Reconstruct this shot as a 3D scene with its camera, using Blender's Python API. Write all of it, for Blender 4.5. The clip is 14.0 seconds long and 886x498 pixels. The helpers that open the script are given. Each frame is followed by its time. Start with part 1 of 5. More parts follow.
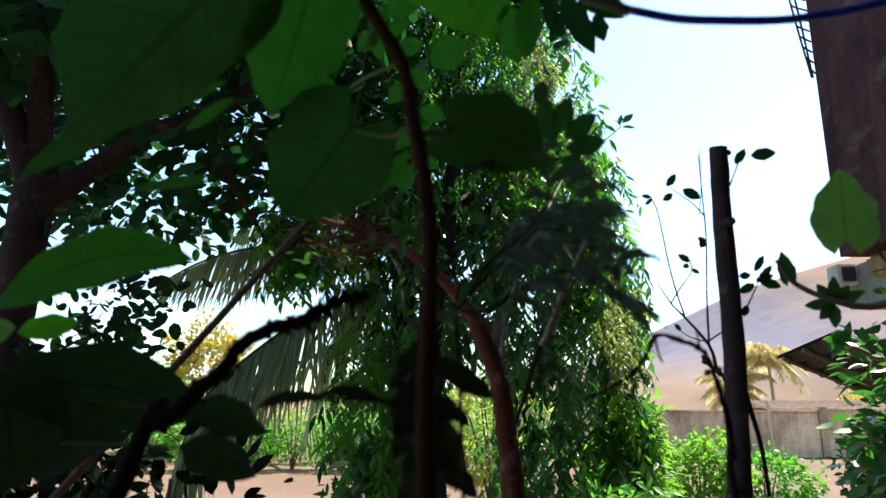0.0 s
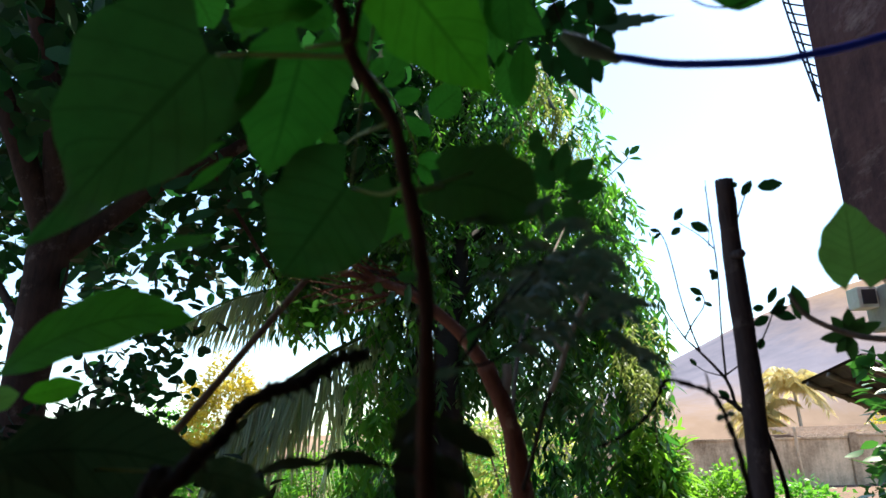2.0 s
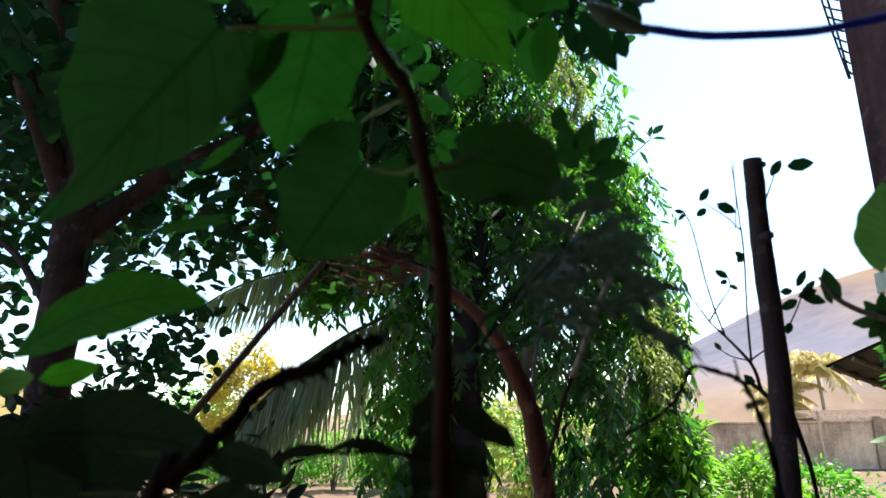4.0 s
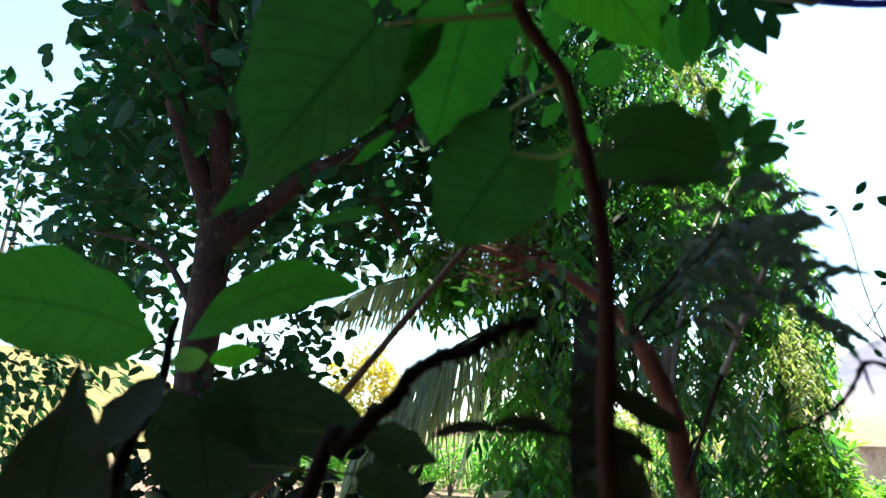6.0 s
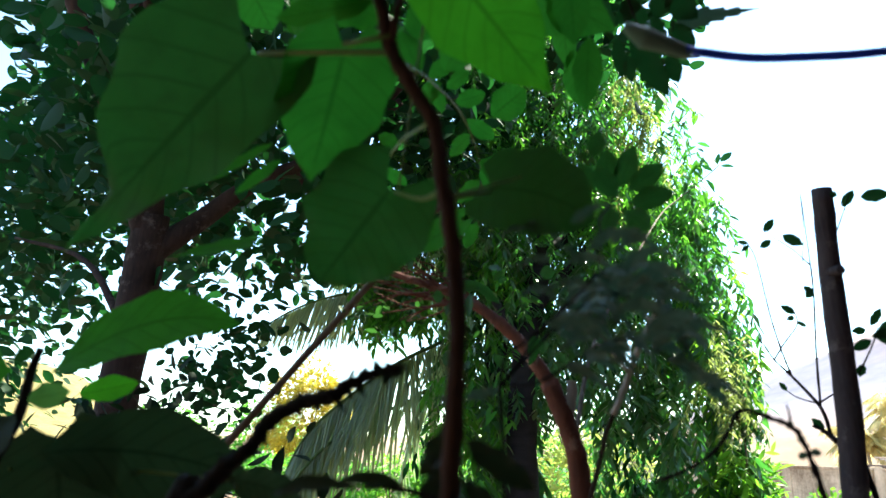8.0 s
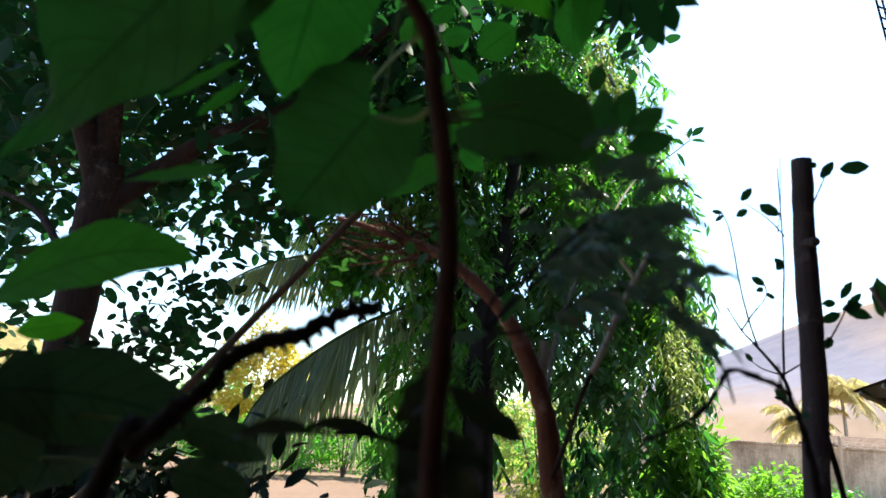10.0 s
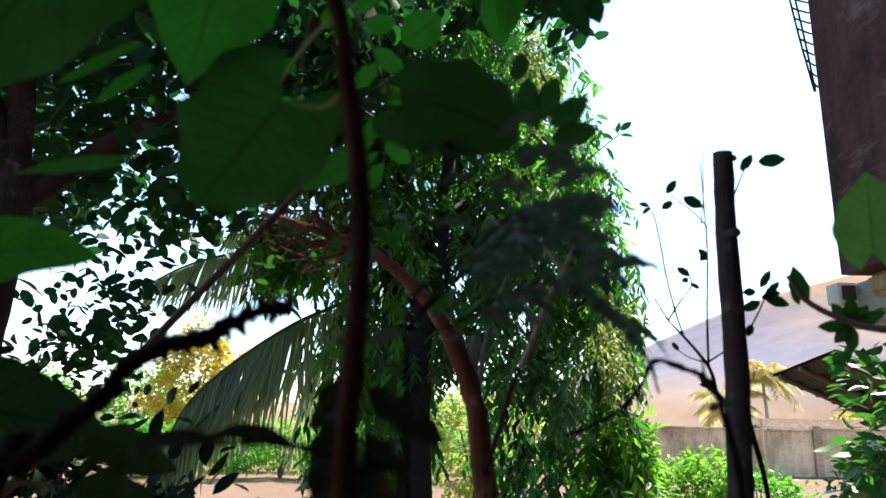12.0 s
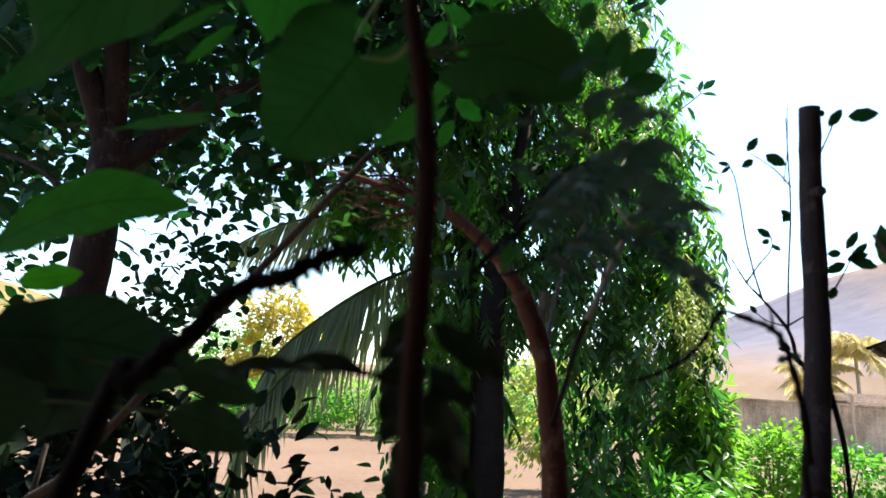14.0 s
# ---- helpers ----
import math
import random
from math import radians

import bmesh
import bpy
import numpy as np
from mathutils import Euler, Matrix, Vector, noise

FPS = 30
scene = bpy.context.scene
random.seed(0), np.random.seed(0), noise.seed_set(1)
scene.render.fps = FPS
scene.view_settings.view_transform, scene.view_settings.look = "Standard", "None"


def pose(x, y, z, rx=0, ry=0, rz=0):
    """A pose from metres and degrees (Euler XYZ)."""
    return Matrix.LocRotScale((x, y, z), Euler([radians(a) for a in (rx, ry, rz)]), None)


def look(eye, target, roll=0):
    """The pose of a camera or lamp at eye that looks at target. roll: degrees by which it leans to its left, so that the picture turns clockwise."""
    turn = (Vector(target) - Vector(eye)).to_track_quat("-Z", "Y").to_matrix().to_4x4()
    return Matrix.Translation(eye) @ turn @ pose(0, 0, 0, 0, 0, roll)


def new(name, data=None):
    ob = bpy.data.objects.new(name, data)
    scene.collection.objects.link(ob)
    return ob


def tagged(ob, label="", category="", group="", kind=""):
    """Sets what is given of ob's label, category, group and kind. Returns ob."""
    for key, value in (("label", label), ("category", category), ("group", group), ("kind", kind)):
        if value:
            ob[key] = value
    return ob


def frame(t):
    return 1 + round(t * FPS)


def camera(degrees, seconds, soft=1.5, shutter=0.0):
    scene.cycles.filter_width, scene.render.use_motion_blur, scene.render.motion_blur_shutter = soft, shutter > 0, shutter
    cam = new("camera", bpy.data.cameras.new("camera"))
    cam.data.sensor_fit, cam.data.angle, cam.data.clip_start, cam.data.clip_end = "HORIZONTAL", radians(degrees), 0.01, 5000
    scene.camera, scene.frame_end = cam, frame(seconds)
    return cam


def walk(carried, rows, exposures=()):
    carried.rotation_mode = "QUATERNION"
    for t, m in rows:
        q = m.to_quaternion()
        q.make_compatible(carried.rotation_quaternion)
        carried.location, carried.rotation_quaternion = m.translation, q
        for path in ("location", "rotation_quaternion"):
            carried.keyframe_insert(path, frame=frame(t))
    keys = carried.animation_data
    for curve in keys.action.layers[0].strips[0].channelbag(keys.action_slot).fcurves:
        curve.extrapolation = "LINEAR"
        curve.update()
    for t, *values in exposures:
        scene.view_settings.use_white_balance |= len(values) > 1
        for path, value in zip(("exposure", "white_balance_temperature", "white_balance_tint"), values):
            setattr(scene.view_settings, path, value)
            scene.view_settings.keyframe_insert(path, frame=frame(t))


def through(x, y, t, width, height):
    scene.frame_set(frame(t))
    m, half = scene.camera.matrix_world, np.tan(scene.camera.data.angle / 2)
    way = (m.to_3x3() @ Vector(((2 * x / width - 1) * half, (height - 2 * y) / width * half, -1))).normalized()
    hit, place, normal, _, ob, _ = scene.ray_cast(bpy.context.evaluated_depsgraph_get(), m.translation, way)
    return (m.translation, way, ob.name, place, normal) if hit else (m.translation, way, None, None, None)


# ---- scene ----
cam = camera(66.51, 14.0, soft=1.5)
cam.data.dof.use_dof, cam.data.dof.focus_distance, cam.data.dof.aperture_fstop = True, 6.0, 5.0
# seconds, eye x y z in metres, yaw, pitch and roll in degrees
ROWS = [
    (0.0, 0.0000, 0.0000, 1.6000, -0.00, 13.00, 0.00),
    (0.5, 0.0126, 0.0201, 1.6076, 3.11, 13.73, 0.95),
    (1.0, 0.0113, 0.0166, 1.6194, 2.83, 15.40, 0.54),
    (1.5, 0.0084, -0.0006, 1.6237, 2.76, 16.73, 1.64),
    (2.0, 0.0157, -0.0014, 1.6198, 1.66, 15.90, 1.64),
    (4.5, 0.0168, 0.0431, 1.6269, 4.78, 13.75, 0.64),
    (5.0, 0.0252, 0.0670, 1.6140, 7.98, 13.01, -0.53),
    (5.5, 0.0263, 0.0358, 1.6132, 12.36, 14.19, -1.48),
    (6.0, -0.0182, 0.0161, 1.6028, 12.66, 15.09, -1.18),
    (6.5, 0.0118, 0.0040, 1.6179, 10.88, 17.19, -1.65),
    (7.0, 0.0389, 0.0312, 1.6264, 8.77, 16.67, -1.93),
    (9.5, 0.0543, 0.0541, 1.6387, 7.76, 16.20, -1.54),
    (10.0, 0.0247, 0.1025, 1.6187, 4.39, 14.01, -3.22),
    (10.5, 0.0031, 0.1290, 1.6186, 2.22, 14.03, -3.16),
    (11.0, -0.0118, 0.0982, 1.6052, 2.54, 15.19, -3.23),
    (11.5, -0.0064, 0.0890, 1.6055, -0.15, 13.84, -2.54),
    (12.0, 0.0377, 0.1263, 1.6236, -0.59, 13.82, -1.21),
    (12.5, 0.0477, 0.1287, 1.6387, 2.87, 12.61, 2.19),
    (13.0, 0.0489, 0.1289, 1.6257, 5.41, 10.27, 0.84),
    (13.5, 0.0277, 0.0930, 1.6271, 7.95, 13.88, -1.40),
    (14.0, 0.0469, 0.1080, 1.6031, 5.55, 10.75, -2.89),
]
walk(cam, [(t, pose(x, y, z, 90 + pitch, roll, yaw)) for t, x, y, z, yaw, pitch, roll in ROWS], exposures=[(0.0, 1.6, 6620, 4), (2.0, 1.72, 6620, 4), (5.0, 1.75, 6620, 4), (5.5, 1.85, 6600, 3), (6.0, 2.45, 6500, -1), (7.0, 2.6, 6450, -4), (9.3, 2.4, 6450, -2), (10.0, 1.95, 6500, 2), (11.0, 1.95, 6550, 3), (12.0, 1.85, 6600, 4), (14.0, 1.85, 6600, 4)])

# ---- world, sun and sky ----
SUN_AZ, SUN_EL = 43.0, 55.0   # degrees from straight ahead towards the right, and up
world = bpy.data.worlds.new("sky")
scene.world = world
world.use_nodes = True
wn = world.node_tree.nodes
sky = wn.new("ShaderNodeTexSky")
sky.sky_type = "NISHITA"
sky.sun_disc = False
sky.sun_elevation, sky.sun_rotation = radians(SUN_EL), radians(SUN_AZ)
sky.air_density, sky.dust_density, sky.ozone_density = 1.0, 0.4, 2.4
wn["Background"].inputs["Strength"].default_value = 0.12
world.node_tree.links.new(sky.outputs[0], wn["Background"].inputs["Color"])

sun = new("sun", bpy.data.lights.new("sun", "SUN"))
sun.data.energy, sun.data.angle, sun.data.color = 4.8, radians(0.55), (1.0, 0.93, 0.80)
sun_way = Vector((math.sin(radians(SUN_AZ)) * math.cos(radians(SUN_EL)), math.cos(radians(SUN_AZ)) * math.cos(radians(SUN_EL)), math.sin(radians(SUN_EL))))
sun.matrix_world = look(sun_way * 60, (0, 0, 0))

# ---- materials ----


class Mat:
    """A node material with short calls."""

    def __init__(self, name):
        self.m = bpy.data.materials.new(name)
        self.m.use_nodes = True
        self.t = self.m.node_tree
        self.p = self.t.nodes["Principled BSDF"]
        self.out = self.t.nodes["Material Output"]

    def node(self, kind, **inputs):
        n = self.t.nodes.new(kind)
        for key, value in inputs.items():
            self.put(value, n.inputs[int(key[1:]) if key[0] == "i" and key[1:].isdigit() else key.replace("_", " ")])
        return n

    def put(self, value, socket):
        if hasattr(value, "is_output"):
            self.t.links.new(value, socket)
        else:
            socket.default_value = value

    def math(self, op, a, b=0.0, c=0.0):
        n = self.t.nodes.new("ShaderNodeMath")
        n.operation = op
        for v, s in zip((a, b, c), n.inputs):
            self.put(v, s)
        return n.outputs[0]

    def coords(self, kind="Object"):
        return self.t.nodes.new("ShaderNodeTexCoord").outputs[kind]

    def noise(self, scale, detail=4.0, rough=0.6, vec=None, stretch=None):
        vec = vec or self.coords()
        if stretch:
            vec = self.node("ShaderNodeMapping", Vector=vec, Scale=stretch).outputs[0]
        return self.node("ShaderNodeTexNoise", Vector=vec, Scale=scale, Detail=detail, Roughness=rough).outputs[0]

    def ramp(self, fac, stops):
        n = self.t.nodes.new("ShaderNodeValToRGB")
        self.put(fac, n.inputs[0])
        e = n.color_ramp.elements
        while len(e) < len(stops):
            e.new(0.5)
        for el, (pos, col) in zip(e, stops):
            el.position, el.color = pos, (*col, 1)
        return n.outputs[0]

    def mix(self, fac, a, b, mode="MIX"):
        n = self.t.nodes.new("ShaderNodeMix")
        n.data_type, n.blend_type = "RGBA", mode
        for v, s in ((fac, n.inputs[0]), (a, n.inputs[6]), (b, n.inputs[7])):
            self.put((*v, 1) if isinstance(v, tuple) and len(v) == 3 else v, s)
        return n.outputs[2]

    def bump(self, height, strength=0.4, distance=0.01):
        self.put(self.node("ShaderNodeBump", Height=height, Strength=strength, Distance=distance).outputs[0], self.p.inputs["Normal"])

    def base(self, colour, rough=0.8, spec=0.3):
        self.put(colour, self.p.inputs["Base Color"])
        self.put(rough, self.p.inputs["Roughness"])
        self.p.inputs["Specular IOR Level"].default_value = spec
        return self


def leaf_material(name, dark, light, through, share=0.42, veins=False, island=False, rough=0.42, spec=0.35):
    """A leaf: glossy skin over green flesh that lets light through."""
    m = Mat(name)
    if island:
        var = m.t.nodes.new("ShaderNodeNewGeometry").outputs["Random Per Island"]
    else:
        var = m.t.nodes.new("ShaderNodeObjectInfo").outputs["Random"]
    blotch = m.noise(26.0 if not island else 3.0, 3.0)
    k = m.math("MULTIPLY_ADD", blotch, 0.5, m.math("MULTIPLY", var, 0.55))
    col = m.mix(k, dark, light)
    if veins:
        uv = m.node("ShaderNodeSeparateXYZ", Vector=m.coords("UV"))
        u = m.math("ABSOLUTE", m.math("MULTIPLY_ADD", uv.outputs[0], 2.0, -1.0))
        rib = m.math("LESS_THAN", u, 0.045)
        run = m.math("FRACT", m.math("MULTIPLY", m.math("SUBTRACT", uv.outputs[1], m.math("MULTIPLY", u, 0.22)), 8.0))
        side = m.math("LESS_THAN", m.math("ABSOLUTE", m.math("SUBTRACT", run, 0.5)), 0.07)
        vein = m.math("MAXIMUM", rib, m.math("MULTIPLY", side, 0.6))
        col = m.mix(m.math("MULTIPLY", vein, 0.5), col, tuple(c * 0.45 for c in dark))
        fine = m.node("ShaderNodeTexVoronoi", Vector=m.coords(), Scale=420.0).outputs[0]
        m.bump(m.math("ADD", m.math("MULTIPLY", vein, -0.6), m.math("MULTIPLY", fine, 0.25)), 0.35, 0.002)
    m.base(col, rough, spec)
    tr = m.node("ShaderNodeBsdfTranslucent", Color=m.mix(k, tuple(c * 0.75 for c in through), through))
    if veins:
        worn = m.ramp(m.noise(34.0, 5.0, 0.65), [(0.42, (0, 0, 0)), (0.68, (1, 1, 1))])
        dull = m.math("MAXIMUM", m.math("MULTIPLY", vein, 0.55), m.math("MULTIPLY", worn, 0.45))
        m.put(m.mix(dull, tr.inputs[0].links[0].from_socket, tuple(c * 0.32 for c in through)), tr.inputs[0])
    mx = m.node("ShaderNodeMixShader", i0=share, i1=m.p.outputs[0], i2=tr.outputs[0])
    m.put(mx.outputs[0], m.out.inputs[0])
    return m.m


def bark_material(name, dark, light, scale=60.0, streak=(1, 1, 0.18), rough=0.9, bump=0.6, patch=None):
    m = Mat(name)
    grain = m.noise(scale, 6.0, 0.65, stretch=streak)
    large = m.noise(scale * 0.12, 3.0)
    col = m.ramp(m.math("MULTIPLY_ADD", large, 0.5, m.math("MULTIPLY", grain, 0.5)), [(0.3, dark), (0.68, light)])
    if patch:
        lich = m.ramp(m.noise(scale * 0.22, 5.0, 0.7), [(0.56, (0, 0, 0)), (0.66, (1, 1, 1))])
        col = m.mix(lich, col, patch)
    m.base(col, rough, 0.2)
    m.bump(grain, bump, 0.008)
    return m.m


LEAF_NEAR = leaf_material("broad_leaf", (0.021, 0.038, 0.018), (0.040, 0.070, 0.032), (0.055, 0.235, 0.036), share=0.38, veins=True, spec=0.22, rough=0.5)
LEAF_MID = leaf_material("young_leaf", (0.018, 0.085, 0.012), (0.040, 0.165, 0.020), (0.085, 0.44, 0.035), share=0.42, veins=True, spec=0.05, rough=0.6)
LEAF_MID_SMALL = leaf_material("small_green_leaf", (0.014, 0.05, 0.012), (0.035, 0.10, 0.022), (0.06, 0.20, 0.03), share=0.3)
# Brighter, yellower copy of young_leaf: sunlight is put into its colour.
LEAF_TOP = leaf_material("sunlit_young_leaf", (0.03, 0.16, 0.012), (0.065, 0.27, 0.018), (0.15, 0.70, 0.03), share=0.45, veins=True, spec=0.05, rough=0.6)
# Darker, greyer copy of broad_leaf: shade is put into its colour.
LEAF_SHADE = leaf_material("shaded_broad_leaf", (0.024, 0.028, 0.019), (0.042, 0.052, 0.032), (0.050, 0.12, 0.040), share=0.24, veins=True, spec=0.12, rough=0.7)
LEAF_SPRAY = leaf_material("dark_toothed_leaf", (0.045, 0.075, 0.055), (0.11, 0.155, 0.115), (0.08, 0.19, 0.11), share=0.28, spec=0.3)
# Near-black: withered shreds on the branch, painted shade on the low stem leaves.
LEAF_SHRED = leaf_material("withered_shaded_leaf", (0.012, 0.016, 0.010), (0.030, 0.038, 0.022), (0.03, 0.06, 0.02), share=0.15, spec=0.15)
LEAF_PALE = leaf_material("pale_leaf", (0.05, 0.17, 0.03), (0.16, 0.32, 0.08), (0.26, 0.66, 0.12), share=0.5, veins=True)
LEAF_DARK = leaf_material("glossy_dark_leaf", (0.007, 0.021, 0.010), (0.019, 0.055, 0.022), (0.026, 0.15, 0.028), share=0.24, spec=0.14, rough=0.55)
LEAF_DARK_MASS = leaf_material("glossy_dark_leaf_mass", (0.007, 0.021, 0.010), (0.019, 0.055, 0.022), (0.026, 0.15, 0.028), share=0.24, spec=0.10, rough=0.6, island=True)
LEAF_DROOP = leaf_material("drooping_leaf", (0.010, 0.028, 0.012), (0.08, 0.165, 0.052), (0.11, 0.42, 0.06), share=0.28, spec=0.5, rough=0.3)
LEAF_DROOP_MASS = leaf_material("drooping_leaf_mass", (0.010, 0.028, 0.012), (0.08, 0.165, 0.052), (0.11, 0.42, 0.06), share=0.28, spec=0.5, rough=0.3, island=True)
# Bright copy of drooping_leaf_mass; sun on the tree's edge is in its colour.
LEAF_LIT_FRESH_MASS = leaf_material("lit_fresh_leaf_mass", (0.06, 0.17, 0.02), (0.16, 0.31, 0.03), (0.28, 0.62, 0.05), share=0.45, island=True)
# Yellow of the sun on the tree's open side, put into the leaf colour.
LEAF_GOLD_MASS = leaf_material("yellow_lit_leaf_mass", (0.09, 0.16, 0.035), (0.26, 0.28, 0.08), (0.38, 0.48, 0.12), share=0.4, island=True)
# Near-black so the bushes read as silhouettes: shade is put into the colour.
LEAF_HEDGE_MASS = leaf_material("silhouette_hedge_leaf_mass", (0.005, 0.010, 0.007), (0.012, 0.024, 0.012), (0.012, 0.04, 0.012), share=0.15, spec=0.08, rough=0.65, island=True)
LEAF_GLOSS_MASS = leaf_material("glossy_bush_leaf_mass", (0.022, 0.075, 0.016), (0.06, 0.17, 0.04), (0.10, 0.38, 0.05), share=0.25, spec=0.35, rough=0.35, island=True)
LEAF_BUSH_MASS = leaf_material("bush_leaf_mass", (0.03, 0.14, 0.015), (0.085, 0.28, 0.03), (0.20, 0.58, 0.05), share=0.42, island=True)
LEAF_LIME_MASS = leaf_material("lime_leaf_mass", (0.20, 0.25, 0.05), (0.42, 0.45, 0.11), (0.50, 0.62, 0.12), share=0.42, island=True)
LEAF_YELLOW_MASS = leaf_material("yellow_leaf_mass", (0.30, 0.26, 0.03), (0.55, 0.46, 0.05), (0.7, 0.55, 0.06), share=0.35, island=True)
LEAF_DRY_MASS = leaf_material("dry_palm_leaf_mass", (0.34, 0.30, 0.12), (0.55, 0.47, 0.22), (0.75, 0.62, 0.26), share=0.5, island=True)
LEAF_PALM = leaf_material("palm_leaflet", (0.10, 0.15, 0.08), (0.36, 0.42, 0.27), (0.44, 0.58, 0.24), share=0.42, rough=0.24, spec=0.8)
PETIOLE = bark_material("green_petiole", (0.07, 0.13, 0.03), (0.16, 0.22, 0.07), 90.0, bump=0.15, rough=0.6)
BARK_STEM = bark_material("brown_stem_bark", (0.020, 0.011, 0.009), (0.082, 0.040, 0.027), 140.0)
BARK_DARK = bark_material("dark_bark", (0.006, 0.005, 0.005), (0.022, 0.015, 0.012), 110.0)
BARK_GREY = bark_material("grey_bark", (0.07, 0.055, 0.045), (0.2, 0.16, 0.13), 120.0)
BARK_POLE = bark_material("sapling_bark", (0.026, 0.020, 0.022), (0.085, 0.062, 0.062), 70.0, patch=(0.13, 0.105, 0.10))
BARK_RED = bark_material("reddish_bark", (0.06, 0.024, 0.018), (0.20, 0.078, 0.05), 95.0, patch=(0.30, 0.18, 0.135))
BARK_TREE = bark_material("brown_trunk_bark", (0.012, 0.007, 0.006), (0.052, 0.028, 0.022), 34.0, patch=(0.085, 0.060, 0.052))
BARK_PALM = bark_material("palm_trunk_bark", (0.010, 0.009, 0.010), (0.032, 0.026, 0.026), 22.0, streak=(0.3, 0.3, 2.0))
BARK_PALE = bark_material("weathered_bare_wood", (0.22, 0.19, 0.16), (0.55, 0.5, 0.44), 60.0)
HOSE = Mat("blue_plastic").base((0.02, 0.07, 0.85, 1), 0.5, 0.3).m
GREY_GREEN = Mat("grey_green_plastic").base((0.13, 0.22, 0.17, 1), 0.5, 0.3).m


def ground_material():
    m = Mat("dry_earth")
    big, fine = m.noise(0.22, 5.0), m.noise(7.0, 8.0, 0.7)
    earth = m.ramp(m.math("MULTIPLY_ADD", big, 0.6, m.math("MULTIPLY", fine, 0.4)), [(0.3, (0.125, 0.078, 0.058)), (0.7, (0.225, 0.148, 0.112))])
    z = m.node("ShaderNodeSeparateXYZ", Vector=m.coords())
    grassy = m.math("MULTIPLY", m.math("GREATER_THAN", z.outputs[2], 0.35), 1.0)
    soft = m.node("ShaderNodeMapRange", Value=m.math("MULTIPLY_ADD", big, 0.8, z.outputs[2]), i1=0.6, i2=1.4).outputs[0]
    grass = m.ramp(m.noise(1.6, 8.0, 0.75), [(0.3, (0.10, 0.085, 0.035)), (0.55, (0.20, 0.155, 0.062)), (0.8, (0.28, 0.215, 0.095))])
    m.base(m.mix(m.math("MULTIPLY", soft, grassy), earth, grass), 0.95, 0.1)
    m.bump(fine, 0.7, 0.05)
    return m.m


def concrete_material(name, dark, light, scale=3.0, patch=None):
    m = Mat(name)
    a, b, drip = m.noise(scale, 8.0, 0.7), m.noise(scale * 14, 4.0), m.noise(scale * 1.4, 6.0, 0.7, stretch=(2.2, 2.2, 0.25))
    col = m.ramp(m.math("ADD", m.math("MULTIPLY", a, 0.45), m.math("ADD", m.math("MULTIPLY", drip, 0.4), m.math("MULTIPLY", b, 0.15))), [(0.38, dark), (0.60, light)])
    if patch:
        col = m.mix(m.ramp(m.noise(scale * 0.9, 7.0, 0.75, stretch=(0.6, 0.6, 1.6)), [(0.55, (0, 0, 0)), (0.72, (1, 1, 1))]), col, patch)
    m.base(col, 0.92, 0.15)
    m.bump(b, 0.5, 0.01)
    return m.m


GROUND = ground_material()
CONCRETE = concrete_material("weathered_concrete", (0.20, 0.135, 0.085), (0.72, 0.55, 0.38), 1.1)
BROWN_PLASTER = concrete_material("stained_brown_plaster", (0.05, 0.025, 0.032), (0.15, 0.075, 0.078), 1.5, (0.30, 0.21, 0.21))
GREY_PLASTER = concrete_material("grey_plaster", (0.22, 0.24, 0.25), (0.42, 0.44, 0.45), 1.6)
ROOF_SHEET = concrete_material("dark_roof_sheet", (0.018, 0.016, 0.016), (0.055, 0.048, 0.045), 5.0)
RED_TILE = concrete_material("pale_red_tile", (0.40, 0.28, 0.20), (0.62, 0.48, 0.38), 6.0)
WHITE_PAINT = concrete_material("white_paint", (0.55, 0.57, 0.58), (0.8, 0.82, 0.82), 6.0)
IRON = Mat("dark_iron").base((0.03, 0.03, 0.04, 1), 0.6, 0.4).m
PLAIN_WALL = concrete_material("plain_house_wall", (0.10, 0.07, 0.055), (0.2, 0.14, 0.11), 1.5)


def hill_material():
    m = Mat("hazy_hill")
    a = m.noise(0.012, 8.0, 0.7)
    b = m.noise(0.09, 6.0, 0.7)
    k = m.math("MULTIPLY_ADD", a, 0.6, m.math("MULTIPLY", b, 0.4))
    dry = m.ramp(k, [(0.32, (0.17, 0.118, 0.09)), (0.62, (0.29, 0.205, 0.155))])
    # bluish mauve part of the hill: distance haze put into the colour
    haze_blue = m.ramp(k, [(0.32, (0.105, 0.105, 0.14)), (0.62, (0.185, 0.17, 0.21))])
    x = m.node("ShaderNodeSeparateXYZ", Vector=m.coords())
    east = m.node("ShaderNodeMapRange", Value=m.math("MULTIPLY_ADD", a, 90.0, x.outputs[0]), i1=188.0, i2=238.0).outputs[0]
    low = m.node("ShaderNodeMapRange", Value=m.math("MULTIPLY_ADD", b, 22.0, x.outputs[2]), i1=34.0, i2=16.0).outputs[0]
    m.base(m.mix(m.math("MAXIMUM", east, low), haze_blue, dry), 1.0, 0.0)
    return m.m


HILL = hill_material()

# ---- builders ----


def thing(name, at, label, category, group="", kind=""):
    """An empty at the base of a thing, to parent its parts."""
    ob = new(name)
    ob.location = at
    ob.empty_display_size = 0.1
    bpy.context.view_layer.update()
    return tagged(ob, label, category, group, kind)


def under(ob, parent):
    ob.parent = parent
    ob.matrix_parent_inverse = parent.matrix_world.inverted()
    return ob


